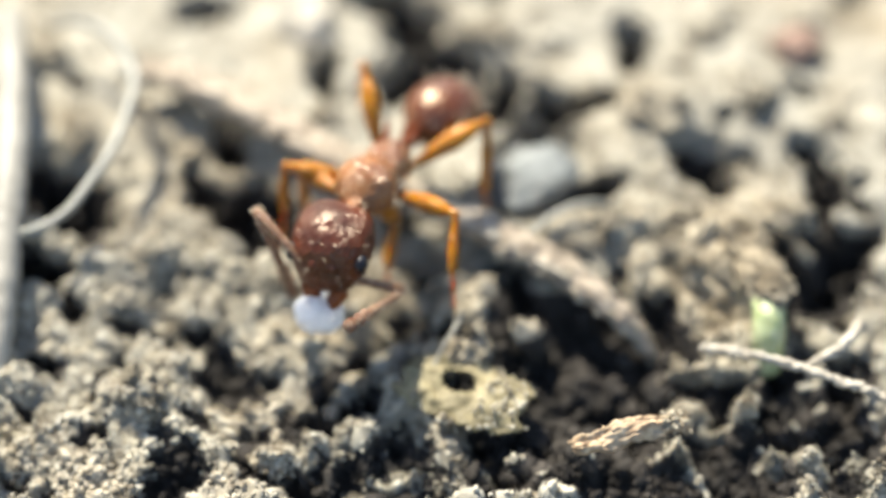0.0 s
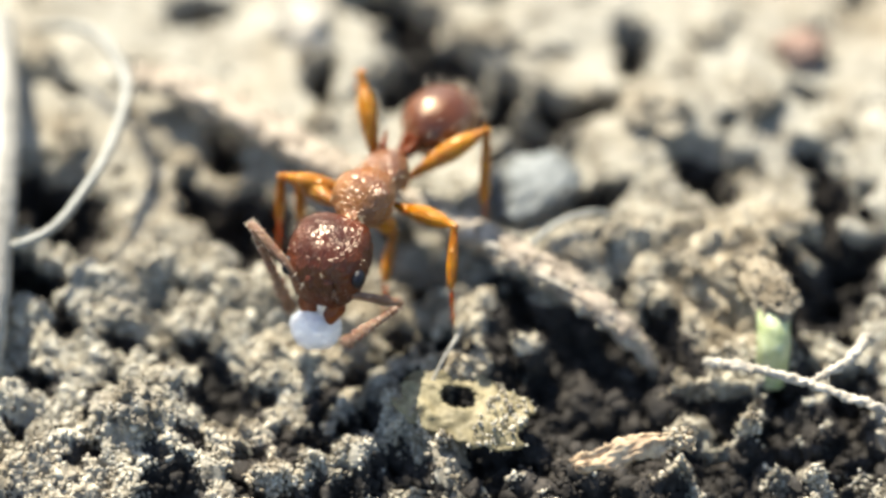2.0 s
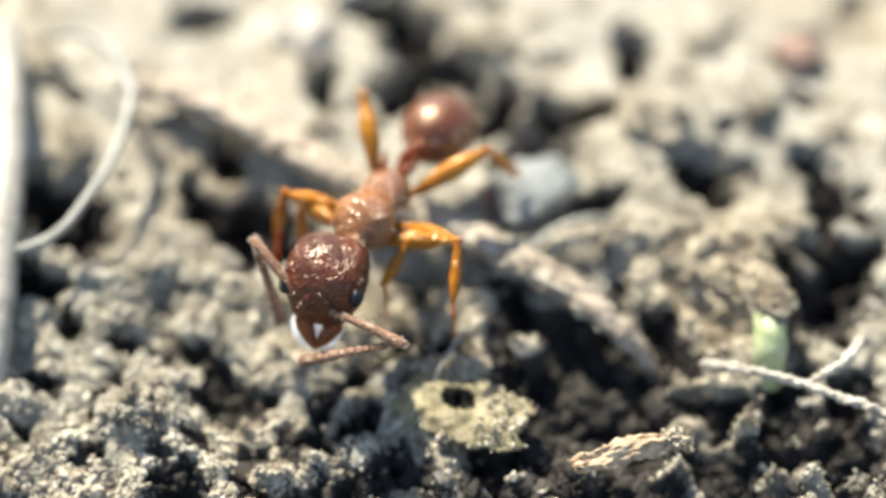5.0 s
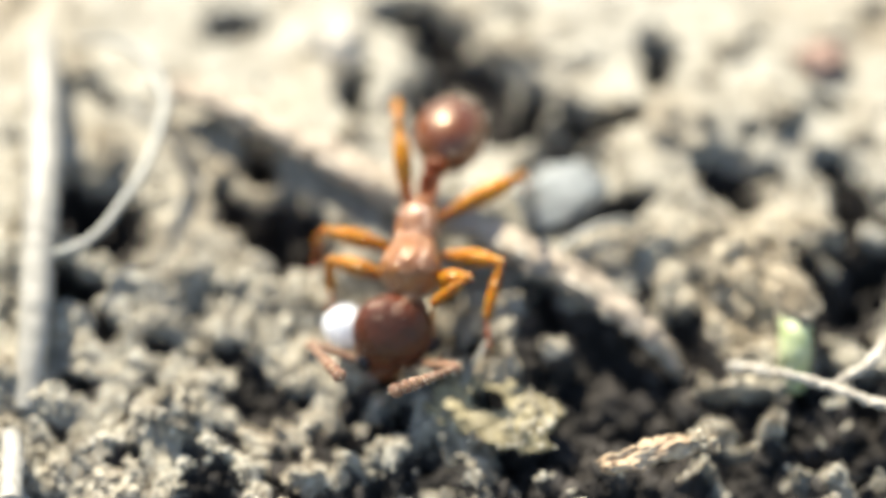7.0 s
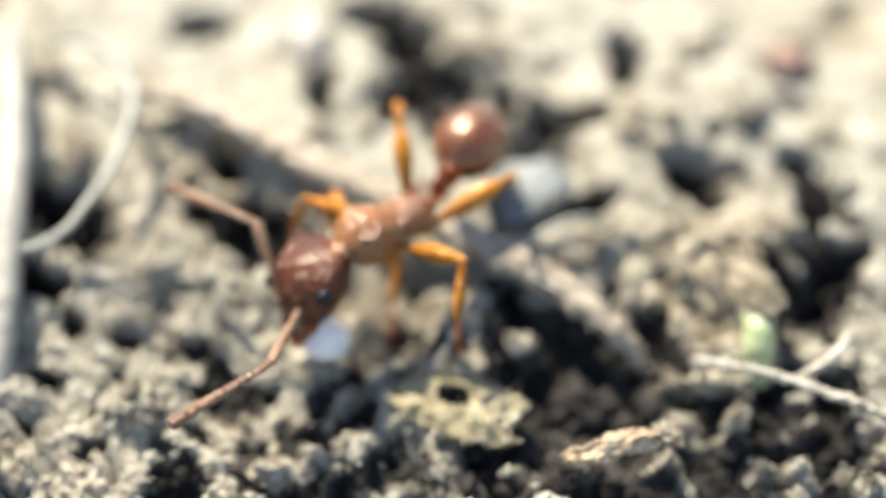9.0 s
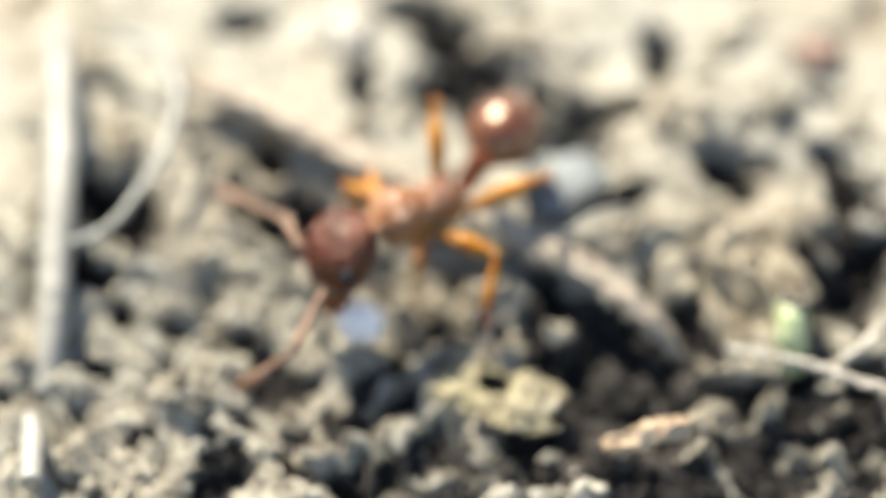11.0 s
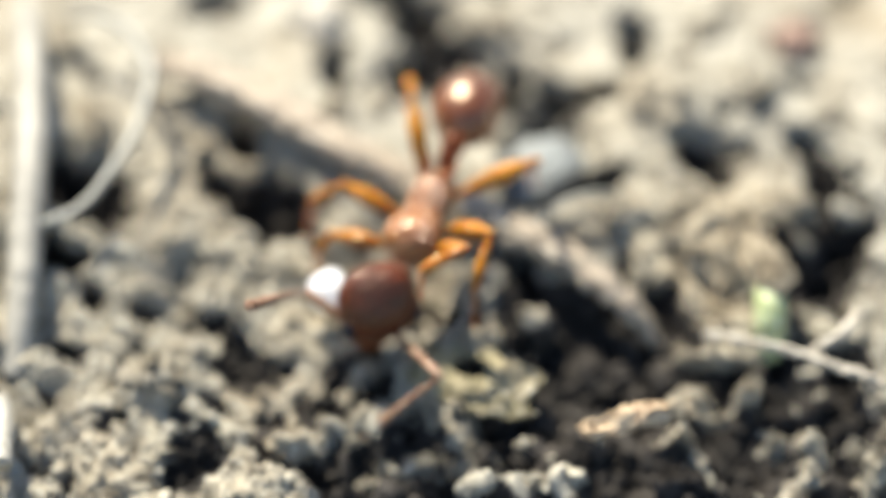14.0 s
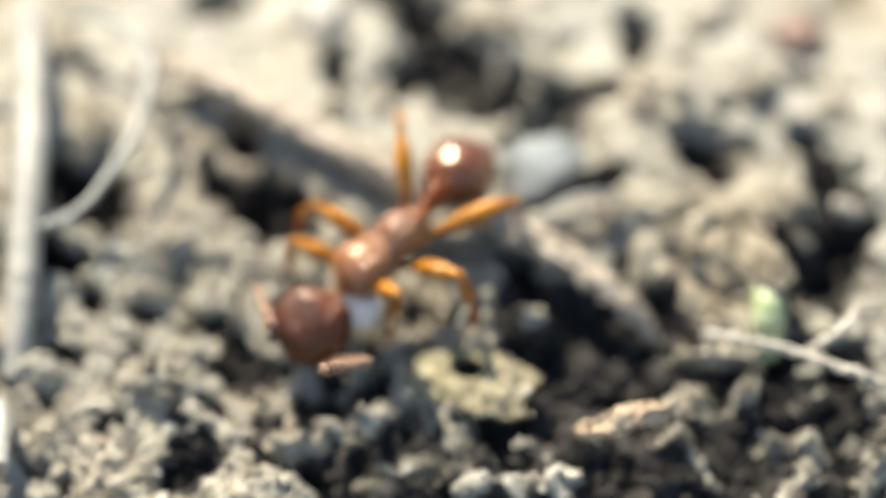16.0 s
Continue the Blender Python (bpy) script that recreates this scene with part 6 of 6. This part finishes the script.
    walk(ANT["tarsus_mid_right"], [
        (0, pose(0.000149, -0.001233, -0.000928, -86.5, 75.8, -161.2)),
        (3.5, pose(0.000149, -0.001233, -0.000928, -86.5, 75.8, -161.2)),
        (6, pose(-0.000067, -0.001410, -0.000762, 2.5, 85.1, -92.1)),
        (6.5, pose(-0.000213, -0.001430, -0.000776, 77.4, 79.9, -28.5)),
        (7, pose(-0.000359, -0.001449, -0.000789, 77.8, 81.3, -33.0)),
        (7.5, pose(-0.000191, -0.001370, -0.000767, 102.3, 65.4, -11.2)),
        (8, pose(-0.000022, -0.001290, -0.000740, 49.6, 83.2, -45.6)),
        (8.5, pose(0.000248, -0.001284, -0.000767, 30.7, 84.0, -51.8)),
        (9, pose(0.000517, -0.001278, -0.000790, -69.7, 83.8, -136.5)),
        (11.5, pose(-0.000066, -0.001342, -0.001191, -73.9, 78.0, -156.4)),
        (12, pose(0.000067, -0.001385, -0.001168, -71.4, 80.1, -151.6)),
        (12.5, pose(-0.000013, -0.001582, -0.000872, -19.0, 84.8, -110.9)),
        (13, pose(-0.000077, -0.001743, -0.000495, 24.6, 84.9, -71.2)),
        (13.5, pose(-0.000076, -0.001733, -0.000511, 46.0, 83.7, -50.4)),
        (14, pose(-0.000075, -0.001721, -0.000525, 68.3, 80.2, -29.9)),
        (14.5, pose(0.000022, -0.001610, -0.000550, 69.8, 78.8, -25.8)),
        (15, pose(0.000118, -0.001486, -0.000558, 39.6, 83.7, -49.6)),
        (15.5, pose(0.000215, -0.001361, -0.000556, 62.0, 78.3, -24.4)),
        (16, pose(0.000457, -0.001509, -0.000300, 70.9, 64.1, -10.8)),
    ])
    walk(ANT["femur_hind_right"], [
        (0, pose(-0.000580, -0.000170, -0.000240, -14.8, -54.1, -133.6)),
        (3.5, pose(-0.000580, -0.000170, -0.000240, -14.8, -54.1, -133.6)),
        (6, pose(-0.000580, -0.000170, -0.000240, -0.1, -42.5, -147.0)),
        (6.5, pose(-0.000580, -0.000170, -0.000240, 5.8, -38.9, -157.2)),
        (7, pose(-0.000580, -0.000170, -0.000240, 2.8, -34.4, -166.3)),
        (7.5, pose(-0.000580, -0.000170, -0.000240, 19.4, -36.8, -157.4)),
        (8, pose(-0.000580, -0.000170, -0.000240, 3.5, -38.5, -148.1)),
        (8.5, pose(-0.000580, -0.000170, -0.000240, 2.9, -43.6, -132.3)),
        (9, pose(-0.000580, -0.000170, -0.000240, -8.4, -46.2, -114.4)),
        (11.5, pose(-0.000580, -0.000170, -0.000240, -14.7, -49.1, -116.1)),
        (12, pose(-0.000580, -0.000170, -0.000240, -11.1, -49.5, -126.1)),
        (12.5, pose(-0.000580, -0.000170, -0.000240, -1.8, -45.9, -137.2)),
        (13, pose(-0.000580, -0.000170, -0.000240, 1.4, -41.4, -146.7)),
        (13.5, pose(-0.000580, -0.000170, -0.000240, 2.9, -38.4, -149.1)),
        (14, pose(-0.000580, -0.000170, -0.000240, 5.8, -35.4, -151.2)),
        (14.5, pose(-0.000580, -0.000170, -0.000240, 8.3, -36.0, -145.0)),
        (15, pose(-0.000580, -0.000170, -0.000240, 3.2, -36.3, -138.7)),
        (15.5, pose(-0.000580, -0.000170, -0.000240, 10.1, -36.3, -132.3)),
        (16, pose(-0.000580, -0.000170, -0.000240, 23.2, -26.9, -135.0)),
    ])
    walk(ANT["tibia_hind_right"], [
        (0, pose(-0.001126, -0.000743, 0.000854, -8.3, 33.6, -158.1)),
        (3.5, pose(-0.001126, -0.000743, 0.000854, -8.3, 33.6, -158.1)),
        (6, pose(-0.001414, -0.000712, 0.000673, -0.1, 38.2, -155.4)),
        (6.5, pose(-0.001549, -0.000578, 0.000607, 3.5, 40.2, -161.9)),
        (7, pose(-0.001662, -0.000435, 0.000522, 2.1, 40.1, -168.3)),
        (7.5, pose(-0.001579, -0.000585, 0.000568, 9.3, 42.4, -159.3)),
        (8, pose(-0.001478, -0.000728, 0.000600, 3.1, 42.7, -149.9)),
        (8.5, pose(-0.001238, -0.000893, 0.000691, 2.2, 40.1, -139.4)),
        (9, pose(-0.000965, -0.001021, 0.000735, -6.6, 32.8, -129.8)),
        (11.5, pose(-0.000969, -0.000964, 0.000780, -12.2, 39.4, -136.6)),
        (12, pose(-0.001096, -0.000878, 0.000787, -8.9, 38.1, -141.4)),
        (12.5, pose(-0.001269, -0.000808, 0.000730, -1.4, 38.4, -148.6)),
        (13, pose(-0.001427, -0.000726, 0.000652, 0.9, 36.7, -155.4)),
        (13.5, pose(-0.001488, -0.000714, 0.000598, 2.1, 38.5, -155.1)),
        (14, pose(-0.001545, -0.000700, 0.000541, 4.4, 40.1, -154.7)),
        (14.5, pose(-0.001475, -0.000796, 0.000554, 7.1, 45.3, -145.9)),
        (15, pose(-0.001397, -0.000888, 0.000560, 3.8, 49.1, -135.4)),
        (15.5, pose(-0.001313, -0.000974, 0.000559, 11.7, 51.2, -123.9)),
        (16, pose(-0.001432, -0.001021, 0.000371, 31.3, 50.1, -103.5)),
    ])
    walk(ANT["tarsus_hind_right"], [
        (0, pose(-0.001914, -0.001061, 0.000290, -22.4, 70.4, -172.7)),
        (3.5, pose(-0.001914, -0.001061, 0.000290, -22.4, 70.4, -172.7)),
        (6, pose(-0.002143, -0.001045, 0.000042, -0.9, 84.9, -154.5)),
        (6.5, pose(-0.002290, -0.000820, -0.000051, 141.7, 84.6, -18.5)),
        (7, pose(-0.002426, -0.000592, -0.000135, 148.9, 86.0, -17.6)),
        (7.5, pose(-0.002283, -0.000850, -0.000120, 153.6, 68.8, -5.2)),
        (8, pose(-0.002126, -0.001103, -0.000092, 72.4, 87.6, -79.5)),
        (8.5, pose(-0.001830, -0.001400, 0.000034, 30.1, 86.7, -111.5)),
        (9, pose(-0.001514, -0.001680, 0.000183, -29.6, 79.3, -159.5)),
        (11.5, pose(-0.001542, -0.001505, 0.000132, -34.3, 74.3, -166.9)),
        (12, pose(-0.001724, -0.001378, 0.000158, -28.1, 75.9, -167.0)),
        (12.5, pose(-0.001951, -0.001224, 0.000096, -8.9, 83.2, -156.9)),
        (13, pose(-0.002171, -0.001066, 0.000043, 12.9, 86.5, -140.3)),
        (13.5, pose(-0.002211, -0.001050, -0.000037, 56.4, 87.8, -97.4)),
        (14, pose(-0.002251, -0.001033, -0.000116, 128.7, 85.2, -26.3)),
        (14.5, pose(-0.002069, -0.001199, -0.000171, 126.8, 83.6, -23.3)),
        (15, pose(-0.001872, -0.001357, -0.000211, 47.2, 87.0, -96.9)),
        (15.5, pose(-0.001668, -0.001504, -0.000236, 108.8, 82.8, -27.7)),
        (16, pose(-0.001585, -0.001658, -0.000412, 122.9, 68.7, -9.9)),
    ])
    walk(droplet, [
        (0, pose(-0.001108, -0.001807, 0.000620, 0.0, -0.0, 0.0)),
        (3.5, pose(-0.001108, -0.001807, 0.000620, 0.0, -0.0, 0.0)),
        (7, pose(-0.001148, -0.001547, 0.000420, 0.0, -0.0, 0.0)),
        (7.5, pose(-0.001056, -0.001544, 0.000420, 0.0, -0.0, 0.0)),
        (8.5, pose(-0.001096, -0.001734, 0.000420, 0.0, -0.0, 0.0)),
        (9, pose(-0.000984, -0.001843, 0.000420, 0.0, -0.0, 0.0)),
        (11.5, pose(-0.001100, -0.001664, 0.000420, 0.0, -0.0, 0.0)),
        (12, pose(-0.000953, -0.001624, 0.000420, 0.0, -0.0, 0.0)),
        (12.5, pose(-0.001042, -0.001586, 0.000420, 0.0, -0.0, 0.0)),
        (14, pose(-0.001145, -0.001480, 0.000420, 0.0, -0.0, 0.0)),
        (14.5, pose(-0.000977, -0.001402, 0.000420, 0.0, -0.0, 0.0)),
        (15.5, pose(-0.000867, -0.001586, 0.000420, 0.0, -0.0, 0.0)),
        (16, pose(-0.000771, -0.001729, 0.000420, 0.0, -0.0, 0.0)),
    ])


motions()
